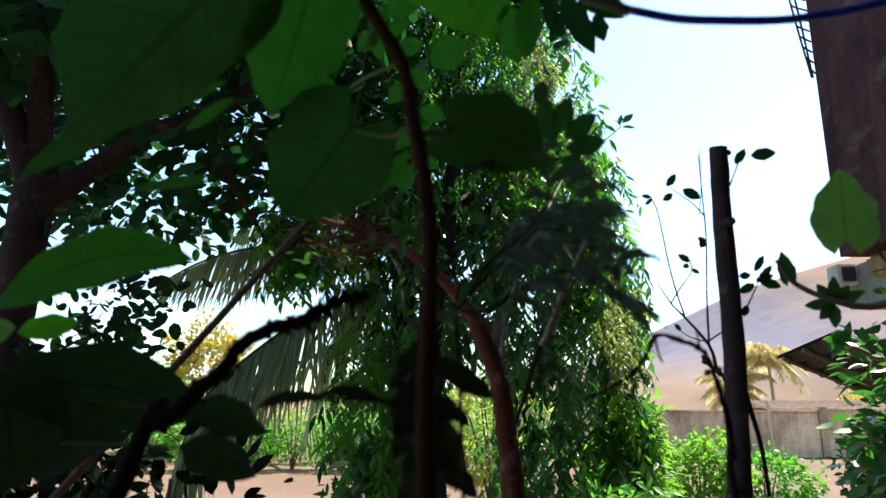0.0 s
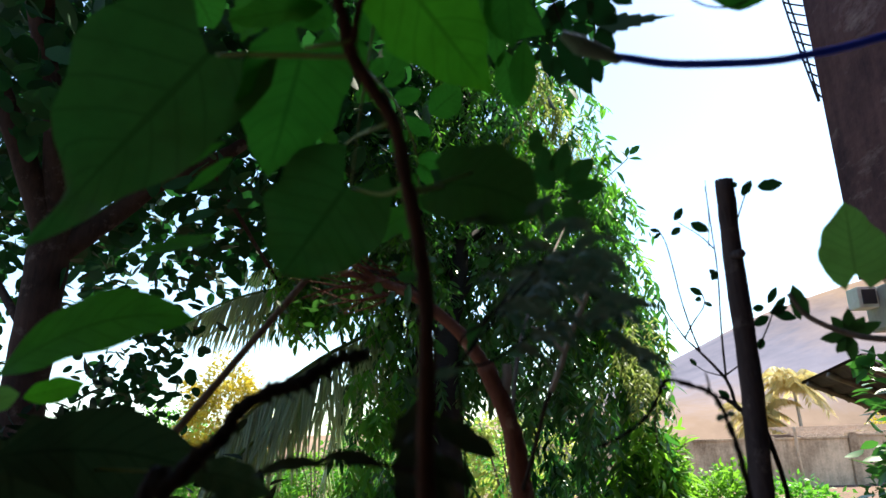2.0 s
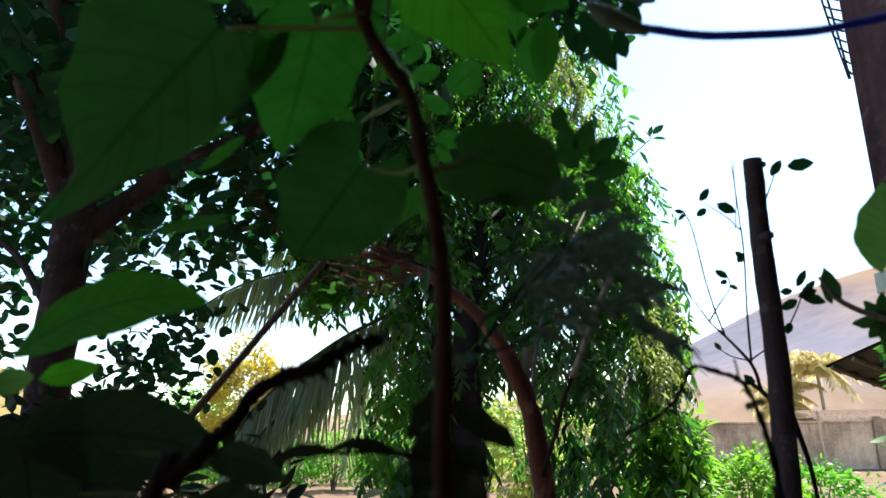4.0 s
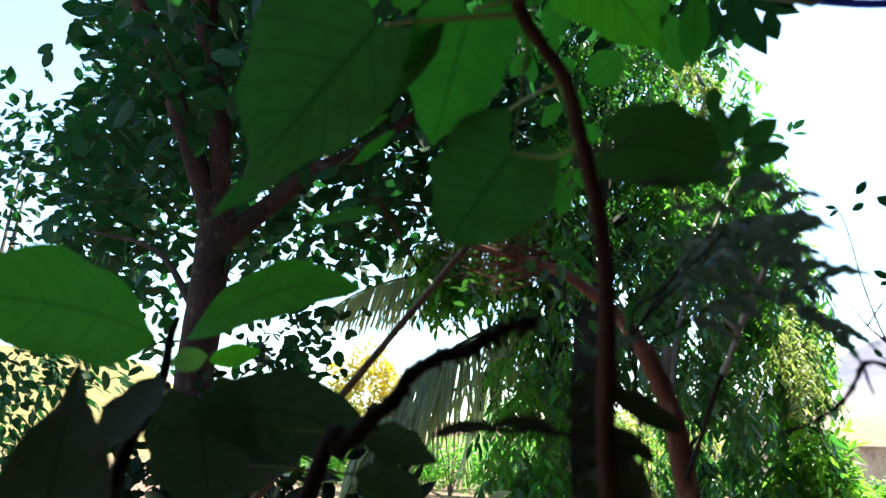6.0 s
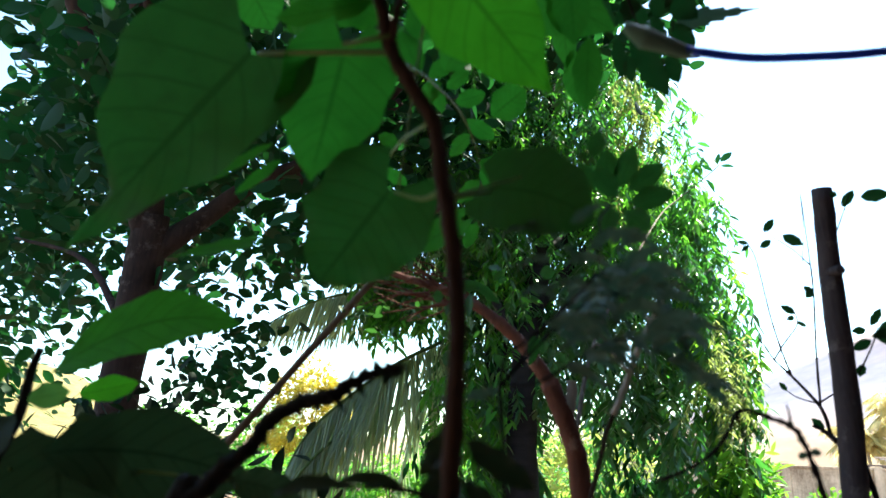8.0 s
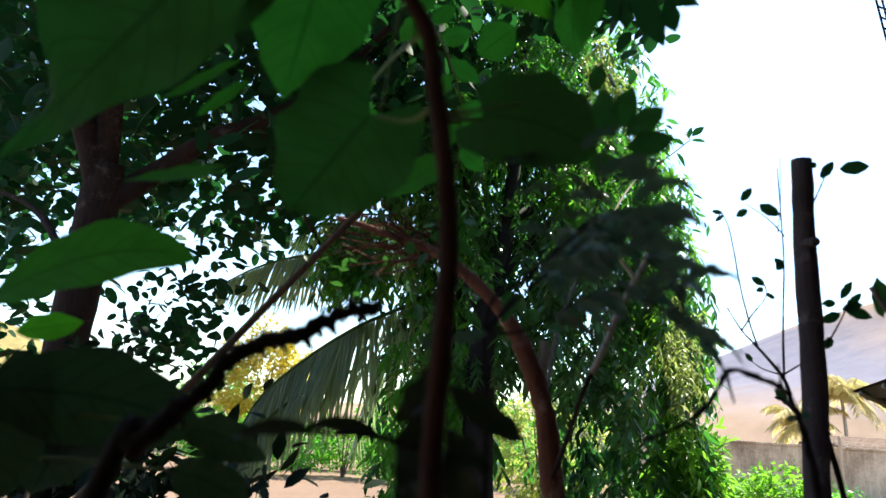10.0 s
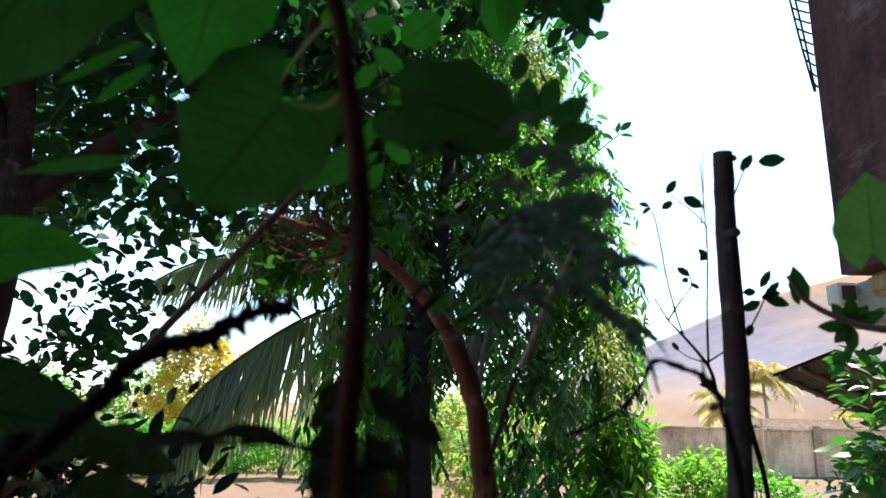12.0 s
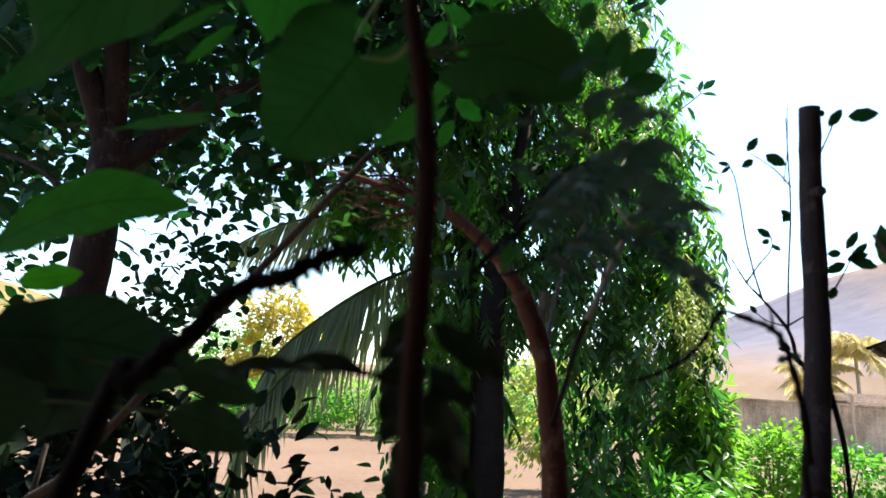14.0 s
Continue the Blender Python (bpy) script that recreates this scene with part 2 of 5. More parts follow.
def part(name, data, material, parent=None, label="", smooth=True):
    """Links a bmesh or mesh, given in world metres, as one mesh object."""
    if isinstance(data, bmesh.types.BMesh):
        me = bpy.data.meshes.new(name)
        data.to_mesh(me)
        data.free()
    else:
        me = data
    if smooth:
        me.polygons.foreach_set("use_smooth", [True] * len(me.polygons))
    if material and not me.materials:
        me.materials.append(material)
    ob = new(name, me)
    if parent:
        under(ob, parent)
    if label:
        ob["label"] = label
    return ob


def spline(points, steps=6):
    """A smooth line through the points."""
    P = [Vector(p) for p in points]
    P = [P[0] * 2 - P[1], *P, P[-1] * 2 - P[-2]]
    line = []
    for a, b, c, d in zip(P, P[1:], P[2:], P[3:]):
        for k in range(steps):
            t = k / steps
            line.append(0.5 * (2 * b + (c - a) * t + (2 * a - 5 * b + 4 * c - d) * t * t + (3 * b - a - 3 * c + d) * t ** 3))
    return [*line, P[-2]]


def tube(points, r0, r1, sides=10, lump=0.0, steps=6, flare=0.0):
    """A tapered, slightly uneven tube along a smooth line, closed at both ends."""
    line = spline(points, steps) if len(points) > 1 else points
    bm = bmesh.new()
    side = Vector((1, 0, 0))
    rings = []
    n = len(line) - 1
    for i, p in enumerate(line):
        d = (line[min(i + 1, n)] - line[max(i - 1, 0)]).normalized()
        side = (side - d * side.dot(d)).normalized() if abs(side.dot(d)) < 0.99 else d.orthogonal().normalized()
        up = d.cross(side)
        k = i / n
        r = r0 + (r1 - r0) * k + flare * max(0.0, 1 - k * 8) ** 2
        ring = []
        for s in range(sides):
            a = math.tau * s / sides
            out = side * math.cos(a) + up * math.sin(a)
            q = p + out * r
            if lump:
                q += out * lump * (noise.noise(q * (0.55 / max(r, 0.004))) + 0.5 * noise.noise(q * (1.6 / max(r, 0.004))))
            ring.append(bm.verts.new(q))
        rings.append(ring)
    for a, b in zip(rings, rings[1:]):
        for s in range(sides):
            bm.faces.new((a[s], a[(s + 1) % sides], b[(s + 1) % sides], b[s]))
    bm.faces.new(rings[0][::-1])
    bm.faces.new(rings[-1])
    return bm


def twig(parent, name, points, r0, r1, mat, lump=0.0, root=False, label=""):
    """A stem, twig or stalk; root carries it down into the ground."""
    points = [Vector(p) for p in points]
    if root == "end":
        points = points[::-1]
        r0, r1 = r1, r0
    if root:
        a = points[0]
        foot = Vector((parent.location.x, parent.location.y, -0.05))
        points = [foot, foot.lerp(a, 0.5) + Vector((0, 0, 0.05)), *points]
        r0 *= 1.15
    return part(name, tube(points, r0, r1, 10 if r0 > 0.004 else 7, lump), mat, parent, label)


PROFILES = {
    "heart": ([0, .05, .12, .22, .35, .5, .64, .77, .88, .95, 1], [.34, .70, .90, .99, 1, .90, .72, .50, .27, .11, 0], 0.20),
    "drip": ([0, .05, .12, .22, .35, .48, .60, .72, .83, .92, 1], [.40, .78, .95, 1, .94, .76, .54, .34, .19, .09, 0], 0.16),
    "round": ([0, .05, .12, .24, .4, .55, .70, .82, .91, .97, 1], [.45, .78, .92, 1, 1, .95, .84, .66, .44, .22, 0], 0.16),
    "tooth": ([0, .1, .22, .24, .38, .40, .55, .57, .72, .74, 1], [.2, .8, 1, .72, .85, .55, .62, .35, .38, .2, 0], 0.0),
    "cordate": ([0, .05, .12, .22, .35, .5, .64, .77, .88, .95, 1], [.42, .74, .90, .99, 1, .93, .80, .62, .42, .24, 0], 0.34),
    "ellipse": ([0, .06, .14, .25, .38, .52, .66, .78, .88, .95, 1], [.03, .32, .60, .84, .97, 1, .90, .70, .43, .19, 0], 0.0),
}

# leaves whose two halves differ, with a long bent drip tip
HALVES = {
    "long_drip": ([0, .05, .15, .3, .42, .52, .6, .66, .72, .8, .9, 1], [.62, .86, 1, .98, .88, .74, .48, .27, .12, .06, .03, 0], [.55, .68, .74, .70, .60, .49, .41, .36, .29, .19, .09, 0]),
}
PROFILES["long_drip"] = PROFILES["drip"]


def near_leaf(parent, shape, base, tip, width, mat, tilt=0.0, droop=0.0, fold=0.12, wave=0.03, label=""):
    """A broad leaf from base to tip: cupped along its midrib, with a wavy rim and a curved back."""
    base, tip = Vector(base), Vector(tip)
    d = tip - base
    length = d.length
    d.normalize()
    eye_side = Vector((-base.x * 0.6, -1, 1.7 - base.z)).normalized()
    side = d.cross(eye_side).normalized()
    side = Matrix.Rotation(radians(tilt), 3, d) @ side
    nrm = side.cross(d).normalized()
    s_list, w_list, lobe = PROFILES[shape]
    halves = HALVES.get(shape)
    rng = random.Random(int(abs(base.x * 7919 + base.z * 104729 + base.y * 1299709) * 10))
    ph, kk = rng.random() * 6, rng.uniform(2.2, 3.6)
    us = [-1, -.72, -.4, 0, .4, .72, 1]
    bm = bmesh.new()
    uvl = bm.loops.layers.uv.new("UVMap")
    fine = [(a + (b - a) * k / 2, wa + (wb - wa) * k / 2) for a, b, wa, wb in zip(s_list, s_list[1:], w_list, w_list[1:]) for k in range(2)] + [(1, 0)]
    rows, place = [], {}
    for s, w in fine:
        row = []
        for u in us:
            back = lobe * length * abs(u) ** 1.3 * max(0.0, 1 - s * 3.2) ** 1.6
            rim = 1 + 0.05 * math.sin(s * 17 + ph + u)
            if halves:
                w = float(np.interp(s, halves[0], halves[1 if u > 0 else 2]))
            p = base + d * (s * length - back) + side * (u * w * rim * width / 2)
            p += nrm * (fold * abs(u) * w * width / 2 + wave * width * u * u * math.sin(s * kk * 6.3 + ph + (1.6 if u > 0 else 0)))
            p.z -= droop * 4 * s * (1 - s) if droop < 0 else 0
            p += nrm * (-droop * 2 * s * s if droop > 0 else 0)
            v = bm.verts.new(p)
            place[v] = (u * 0.5 + 0.5, s)
            row.append(v)
        rows.append(row)
    for a, b in zip(rows, rows[1:]):
        for k in range(len(us) - 1):
            f = bm.faces.new((a[k], a[k + 1], b[k + 1], b[k]))
            for lp in f.loops:
                lp[uvl].uv = place[lp.vert]
    bmesh.ops.remove_doubles(bm, verts=rows[-1], dist=1e-5)
    return part("leaf", bm, mat, parent, label)


def leaf_template(ratio=0.3, fold=0.25, droop=0.15, rows=((0.0, .05), (.22, .75), (.5, 1.0), (.78, .62), (1.0, 0.0))):
    """Points and faces of a unit leaf along +x, its upper side to +z."""
    pts, faces = [], []
    for s, w in rows:
        z = -droop * s * s
        for u in (-1, 0, 1):
            pts.append((s, u * w * ratio / 2, z + fold * abs(u) * w * ratio / 2))
    for i in range(len(rows) - 1):
        for k in range(2):
            a = i * 3 + k
            faces.append((a, a + 3, a + 4, a + 1))
    return np.array(pts), np.array(faces)


OVAL = leaf_template(0.50, 0.18, 0.12)
BROAD = leaf_template(0.60, 0.16, 0.12, ((0.0, .12), (.18, .78), (.45, 1.0), (.75, .80), (.93, .36), (1.0, 0.0)))
LANCE = leaf_template(0.29, 0.25, 0.22)
SMALL = leaf_template(0.5, 0.2, 0.1, ((0.0, .1), (.4, 1.0), (1.0, 0.0)))
STRIP = leaf_template(0.045, 0.5, 0.10, ((0.0, .6), (.12, 1.0), (.5, .9), (.8, .55), (1.0, 0.0)))


def frames_of(D, rng, spread=0.5):
    """For each direction a right-handed set of axes with a roughly upward top side."""
    D = D / np.linalg.norm(D, axis=1, keepdims=True)
    up = np.array([0, 0, 1.0]) + rng.normal(0, spread, D.shape)
    S = np.cross(up, D)
    S /= np.linalg.norm(S, axis=1, keepdims=True) + 1e-9
    N = np.cross(D, S)
    return D, S, N


def leaf_mass(name, P, D, size, template, mat, parent, rng, spread=0.5, kind="stuff"):
    """Many leaves as one mesh."""
    pts, faces = template
    D, S, N = frames_of(D, rng, spread)
    M = np.stack([D, S, N], 2) * size[:, None, None]
    V = np.einsum("nij,kj->nki", M, pts) + P[:, None, :]
    n, k = len(P), len(pts)
    F = (faces[None] + (np.arange(n) * k)[:, None, None]).reshape(-1, 4)
    me = bpy.data.meshes.new(name)
    me.vertices.add(n * k)
    me.vertices.foreach_set("co", V.astype(np.float32).ravel())
    me.loops.add(F.size)
    me.loops.foreach_set("vertex_index", F.astype(np.int32).ravel())
    me.polygons.add(len(F))
    me.polygons.foreach_set("loop_start", np.arange(0, F.size, 4, dtype=np.int32))
    me.update(calc_edges=True)
    ob = part(name, me, mat, parent)
    ob["kind"] = kind
    return ob


def leaf_parts(P, D, size, template, mat, parent, rng, spread=0.5, name="leaf"):
    """Leaves that are objects of their own on one shared mesh."""
    pts, faces = template
    me = bpy.data.meshes.new(name)
    me.from_pydata(pts.tolist(), [], faces.tolist())
    me.polygons.foreach_set("use_smooth", [True] * len(me.polygons))
    me.materials.append(mat)
    D, S, N = frames_of(D, rng, spread)
    inv = parent.matrix_world.inverted()
    for p, d, s, n, k in zip(P, D, S, N, size):
        ob = new(name, me)
        ob.parent = parent
        ob.matrix_parent_inverse = inv
        m = Matrix((d * k, s * k, n * k)).transposed().to_4x4()
        m.translation = Vector(p)
        ob.matrix_basis = m


def box(bm, lo, hi):
    """An axis-aligned block in a bmesh."""
    r = bmesh.ops.create_cube(bm, size=1.0)["verts"]
    for v in r:
        v.co = Vector([lo[i] + (v.co[i] + 0.5) * (hi[i] - lo[i]) for i in range(3)])
    return r


def block(name, lo, hi, mat, parent=None, label="", bevel=0.01):
    bm = bmesh.new()
    box(bm, lo, hi)
    if bevel:
        bmesh.ops.bevel(bm, geom=bm.edges[:], offset=bevel, segments=2, affect="EDGES")
    return part(name, bm, mat, parent, label, smooth=False)


# ---- ground, hill and far walls ----


def height(x, y):
    """The yard is level; a grassy bank rises beyond it on one side."""
    r = math.hypot(x, y)
    a = math.degrees(math.atan2(-x, y))
    k = max(0.0, min(1.0, (a - 27) / 10)) * max(0.0, min(1.0, (120 - a) / 25))
    rise = max(0.0, min(1.0, (r - 20) / 26))
    far = max(0.0, min(1.0, (r - 60) / 100))
    bumps = 0.03 * noise.noise(Vector((x * 0.7, y * 0.7, 0))) + 0.012 * noise.noise(Vector((x * 3.1, y * 3.1, 4)))
    if r > 24:
        bumps += 0.25 * noise.noise(Vector((x * 0.09, y * 0.09, 7))) * min(1, (r - 24) / 10)
    return 5.6 * k * rise * rise * (3 - 2 * rise) * (1 - 0.4 * far) + bumps


def ground_sheet():
    bm = bmesh.new()
    radii = [0.0] + [0.35 * 1.092 ** i for i in range(109)]
    rings = []
    for r in radii:
        ring = []
        for k in range(120):
            a = math.tau * k / 120
            x, y = r * math.sin(a), r * math.cos(a)
            ring.append(bm.verts.new((x, y, height(x, y))))
            if r == 0:
                ring = ring * 120
                break
        rings.append(ring)
    for a, b in zip(rings, rings[1:]):
        for k in range(120):
            vs = [a[k], b[k], b[(k + 1) % 120], a[(k + 1) % 120]]
            vs = list(dict.fromkeys(vs))
            bm.faces.new(vs[::-1])
    return tagged(part("ground", bm, GROUND), "bare reddish earth yard rising to a dry yellow grass bank", "ground", kind="structure")


ground_sheet()


def hill_sheet(name, y0, ridge, depth, label):
    """A long hill whose skyline follows the function ridge(x)."""
    bm = bmesh.new()
    rows = []
    for j in range(15):
        k = j / 14
        row = []
        for i in range(121):
            x = -900 + 20 * i
            h = ridge(x) * math.sin(min(1.0, k * 1.25) * math.pi / 2) ** 0.8 * (1 if k < 0.8 else 1 - (k - 0.8) * 2)
            h += ridge(x) * 0.10 * noise.noise(Vector((x * 0.012, k * 3, y0))) + ridge(x) * 0.04 * noise.noise(Vector((x * 0.05, k * 9, y0)))
            row.append(bm.verts.new((x, y0 + depth * (k - 0.8), h - (6 if j == 0 else 0))))
        rows.append(row)
    for a, b in zip(rows, rows[1:]):
        for i in range(120):
            bm.faces.new((a[i], a[i + 1], b[i + 1], b[i]))
    return tagged(part(name, bm, HILL), label, "hill", kind="structure")


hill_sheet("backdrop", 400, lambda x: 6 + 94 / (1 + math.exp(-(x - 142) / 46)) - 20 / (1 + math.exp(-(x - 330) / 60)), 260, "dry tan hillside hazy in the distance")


def compound_wall():
    """Plastered boundary wall with pillars, a coping and a step in its height."""
    wall = thing("boundary_wall", (9.0, 22.0, 0.0), "weathered grey concrete boundary wall with stained panels", "wall", kind="structure")
    x = 2.0
    rng = random.Random(4)
    while x < 30:
        top = 1.38 + (0.06 if x > 10.4 else 0.0) + rng.uniform(-0.03, 0.03)
        block("panel", (x + 0.13, 22.0, -0.1), (x + 2.37, 22.14, top), CONCRETE, wall, bevel=0.015)
        block("coping", (x + 0.12, 21.96, top + 0.002), (x + 2.38, 22.18, top + 0.07), CONCRETE, wall, bevel=0.012)
        block("pillar", (x - 0.12, 21.93, -0.1), (x + 0.12, 22.2, top + 0.12), CONCRETE, wall, bevel=0.015)
        x += 2.5
    part("pipe", tube([(10.25, 21.8, 0), (10.2, 21.8, 0.9), (10.2, 21.8, 1.75)], 0.05, 0.05, 8), CONCRETE, wall, "pale upright pipe")


compound_wall()


def shed():
    """Low shed behind the wall with a tiled roof."""
    s = thing("low_shed", (15.0, 26.0, 0.0), "low shed with a pale red tiled roof behind the wall", "shed")
    block("wall", (12.0, 25.0, -0.1), (19.0, 29.0, 1.50), PLAIN_WALL, s)
    bm = bmesh.new()
    for j in range(7):
        for i in range(26):
            x0 = 11.7 + i * 0.29
            y0, z0 = 24.6 + j * 0.36, 1.40 + j * 0.055
            r = box(bm, (x0, y0, z0), (x0 + 0.275, y0 + 0.42, z0 + 0.05))
    part("tiled_roof", bm, RED_TILE, s, "pale red roof tiles", smooth=False)


shed()


def lean_to():
    """Dark sheet-roofed lean-to whose pointed eave reaches out past the bush."""
    s = thing("lean_to_roof", (6.6, 10.6, 0.0), "dark corrugated lean-to roof on posts beside the house", "roof")
    bm = bmesh.new()
    corner, along, back = Vector((4.62, 9.43, 2.26)), Vector((1.0, 0.1, -0.40)), Vector((-0.50, -2.36, 0.105))
    n = 40
    grid = []
    for i in range(n + 1):
        k = i / n
        w = 0.022 * math.sin(k * n * math.pi / 2)
        grid.append([bm.verts.new(corner + along * k * 2.2 + back * j / 3 + Vector((0, 0, w + dz))) for dz in (0.0, -0.03) for j in range(4)])
    for a, b in zip(grid, grid[1:]):
        for j in (0, 1, 2, 4, 5, 6):
            bm.faces.new((a[j], a[j + 1], b[j + 1], b[j]))
        bm.faces.new((a[0], b[0], b[4], a[4]))
        bm.faces.new((a[3], a[7], b[7], b[3]))
    part("sheet", bm, ROOF_SHEET, s)
    for p in ((6.3, 9.5, 1.55), (5.9, 7.3, 1.72)):
        part("post", tube([(p[0], p[1], -0.05), (p[0], p[1], 0.9), p], 0.05, 0.045, 8), BARK_GREY, s)
    for k in (0.12, 0.5, 0.9):
        a = corner + back * k + Vector((0, 0, -0.06))
        part("rafter", tube([a, a + along * 1.1, a + along * 2.2], 0.035, 0.035, 8), BARK_GREY, s)


lean_to()


def near_house():
    """The house that the eye stands against: an overhanging brown upper wall on one side; an unseen plain wall and roof
    behind are added.
    """
    h = thing("brown_house", (4.5, 0.0, 0.0), "house with stained brown plaster upper wall and iron grille", "house", kind="structure")
    bm = bmesh.new()
    # unseen upper part is carried high to keep sun off the near shrubs
    box(bm, (2.68, -4.0, 2.57), (6.5, 4.45, 9.4))
    bmesh.ops.subdivide_edges(bm, edges=bm.edges[:], cuts=7, use_grid_fill=True)
    for v in bm.verts:
        v.co += Vector((1, 1, 0)) * 0.012 * noise.noise(v.co * 1.7)
    part("upper_wall", bm, BROWN_PLASTER, h, "stained brown plaster", smooth=False)
    block("ledge", (2.80, -4.0, 2.42), (6.4, 4.40, 2.566), CONCRETE, h, bevel=0.03)
    block("lower_wall", (3.9, -4.0, -0.1), (6.4, 4.2, 2.417), PLAIN_WALL, h, bevel=0.02)
    block("balcony", (3.19, 4.5, 2.33), (5.5, 5.3, 2.66), GREY_PLASTER, h, "grey rendered balcony box", bevel=0.015)
    f = block("white_frame", (3.04, 5.1, 2.5), (3.187, 5.26, 2.66), WHITE_PAINT, h, "white window frame", bevel=0.006)
    block("pane", (3.065, 5.085, 2.525), (3.165, 5.098, 2.635), IRON, f, bevel=0.0)
    g = thing("window_grille", (2.62, 4.47, 3.9), "dark iron grille fixed to the wall corner", "grille")
    def lean(z):
        return 2.665 - 0.115 * (z - 3.9)
    for i in range(13):
        z = 3.93 + 0.085 * i
        k = 0.012 + 0.045 * min(1.0, i / 5)
        part("bar", tube([(2.69, 4.47, z), (lean(z) + 0.01, 4.47, z + 0.025), (lean(z) - k * 0.5, 4.47, z + 0.045)], 0.007, 0.007, 6), IRON, g)
    for dx in (0.018, -0.02):
        part("rail", tube([(lean(3.9) + dx * 0.2, 4.47, 3.9), (lean(4.4) + dx, 4.47, 4.4), (lean(5.0) + dx, 4.47, 5.0)], 0.008, 0.008, 6), IRON, g)
    # unseen wall and roof behind the eye, added to block light from the shrubs
    block("wall_back", (-6.0, -2.4, -0.1), (2.5, -2.1, 3.1), PLAIN_WALL, h, bevel=0.02)
    block("porch_roof", (-6.0, -2.5, 3.103), (2.5, 0.45, 3.25), CONCRETE, h, bevel=0.02)


near_house()

# ---- trees ----


def main_tree():
    """Tall tree with a thick dark trunk and long drooping leaves that hang to the ground."""
    t = thing("drooping_tree", (-0.10, 5.5, 0.0), "tall tree with thick dark trunk and drooping narrow leaves", "tree")
    rng = np.random.default_rng(11)
    trunk = [(-0.12, 5.5, -0.1), (-0.11, 5.48, 0.9), (-0.12, 5.49, 1.8), (-0.08, 5.56, 2.5), (0.05, 5.8, 3.2), (0.15, 6.0, 4.6), (0.2, 6.1, 6.0)]
    part("trunk", tube(trunk, 0.155, 0.03, 14, 0.018, flare=0.06), BARK_PALM, t)
    limbs = [
        [(-0.05, 5.62, 2.7), (0.30, 5.9, 3.2), (0.75, 6.0, 3.7), (1.2, 6.0, 3.9)],
        [(0.0, 5.72, 3.0), (-0.3, 6.0, 3.6), (-0.4, 6.2, 4.4), (-0.3, 6.3, 5.4)],
        [(0.06, 5.8, 3.3), (0.6, 6.4, 3.9), (0.75, 6.4, 4.8)],
        [(-0.09, 5.55, 2.4), (-0.4, 5.6, 2.9), (-0.8, 5.7, 3.1)],
    ]
    for L in limbs:
        part("limb", tube(L, 0.05, 0.014, 9, 0.006), BARK_PALM, t)
    # anchors of hanging sprays, inside an outline that widens downwards
    def half(z):
        return np.interp(z, [0.2, 1.2, 2.2, 3.2, 4.0, 4.8, 5.6, 6.6], [1.42, 1.42, 1.40, 1.36, 1.22, 0.80, 0.58, 0.35])
    A = []
    while len(A) < 2900:
        z = rng.uniform(0.25, 6.8) if len(A) < 1900 else rng.uniform(2.6, 6.0)
        x = rng.uniform(-1.9, 2.2)
        y = rng.uniform(5.1, 7.4)
        left = np.interp(z, [0.2, 2.0, 3.0, 4.5, 6.6], [-0.85, -0.78, -0.95, -1.6, -1.6])
        c = 0.33
        edge = c + half(z) + 0.10 * noise.noise(Vector((z * 2.4, y * 1.5, 3.0)))
        if x < left or x > edge or (x - c) ** 2 / 3.0 + (y - 6.25) ** 2 / 1.2 > 1:
            continue
        if z < 2.15 and 0.0 < x < 0.50:
            continue
        if 2.0 < z < 3.0 and x < -0.75 and rng.random() < 0.6:
            continue
        if noise.noise(Vector((x * 2.3, y * 1.9, z * 1.6))) < (0.08 if x < -0.6 else -0.10):
            continue
        if y < 6.0 and z < 1.95 and -0.32 < x < 0.1:
            continue
        A.append((x, y, z))
    # a lobe that droops in front of the palm, and a yellow-lit tuft high on the open side
    for _ in range(60):
        A.append((rng.uniform(-0.45, 0.15), rng.uniform(6.2, 7.0), rng.uniform(1.9, 3.4)))
    for _ in range(110):
        A.append((rng.uniform(-1.42, -0.95), rng.uniform(5.15, 5.5), rng.uniform(2.68, 3.15)))
    for _ in range(330):
        z = rng.uniform(0.5, 4.6)
        A.append((0.33 + half(z) - rng.uniform(0.0, 0.4) + 0.1 * noise.noise(Vector((z * 2.4, 1.0, 3.0))), rng.uniform(5.6, 6.6), z))
    for _ in range(80):
        A.append((rng.uniform(-0.85, -0.38), rng.uniform(5.2, 5.6), rng.uniform(0.5, 2.2)))
    for _ in range(45):
        z = rng.uniform(3.9, 4.75)
        A.append((rng.uniform(0.62, 0.80 + 0.35 * (4.75 - z)), rng.uniform(4.95, 5.3), z))
    for _ in range(34):
        A.append((rng.uniform(1.16, 1.48), rng.uniform(5.0, 5.3), rng.uniform(1.95, 2.6)))
    P, D, S, K = [], [], [], []
    for a in np.array(A):
        # sprays at the open edge, left and top take brighter, sunlit leaf colours
        lit_spray = (a[0] > 0.33 + half(a[2]) - 0.62 and a[2] < 3.4 and rng.random() < np.interp(a[2], [1.5, 2.1], [0.42, 0.28])) or (a[0] < -0.2 and a[1] < 6.2 and a[2] < 3.2 and rng.random() < 0.6) or (a[2] > 3.3 and rng.random() < 0.42)
        gold = a[1] < 5.32 and a[0] > 0.55 and (a[2] > 3.6 or (a[0] > 1.1 and 1.9 < a[2] < 2.7))
        n = int(rng.integers(9, 17) * (1.8 if gold else np.interp(a[2], [1.2, 3.4], [1.0, 1.25])))
        fall = rng.uniform(0.12, 0.42)
        lean = rng.normal(0, 0.10, 2)
        big = rng.uniform(0.75, 1.25)
        hang = rng.uniform(0.35, 1.7)
        for k in range(n):
            s = k / n
            az = k * 2.4 + rng.uniform(-0.6, 0.6)
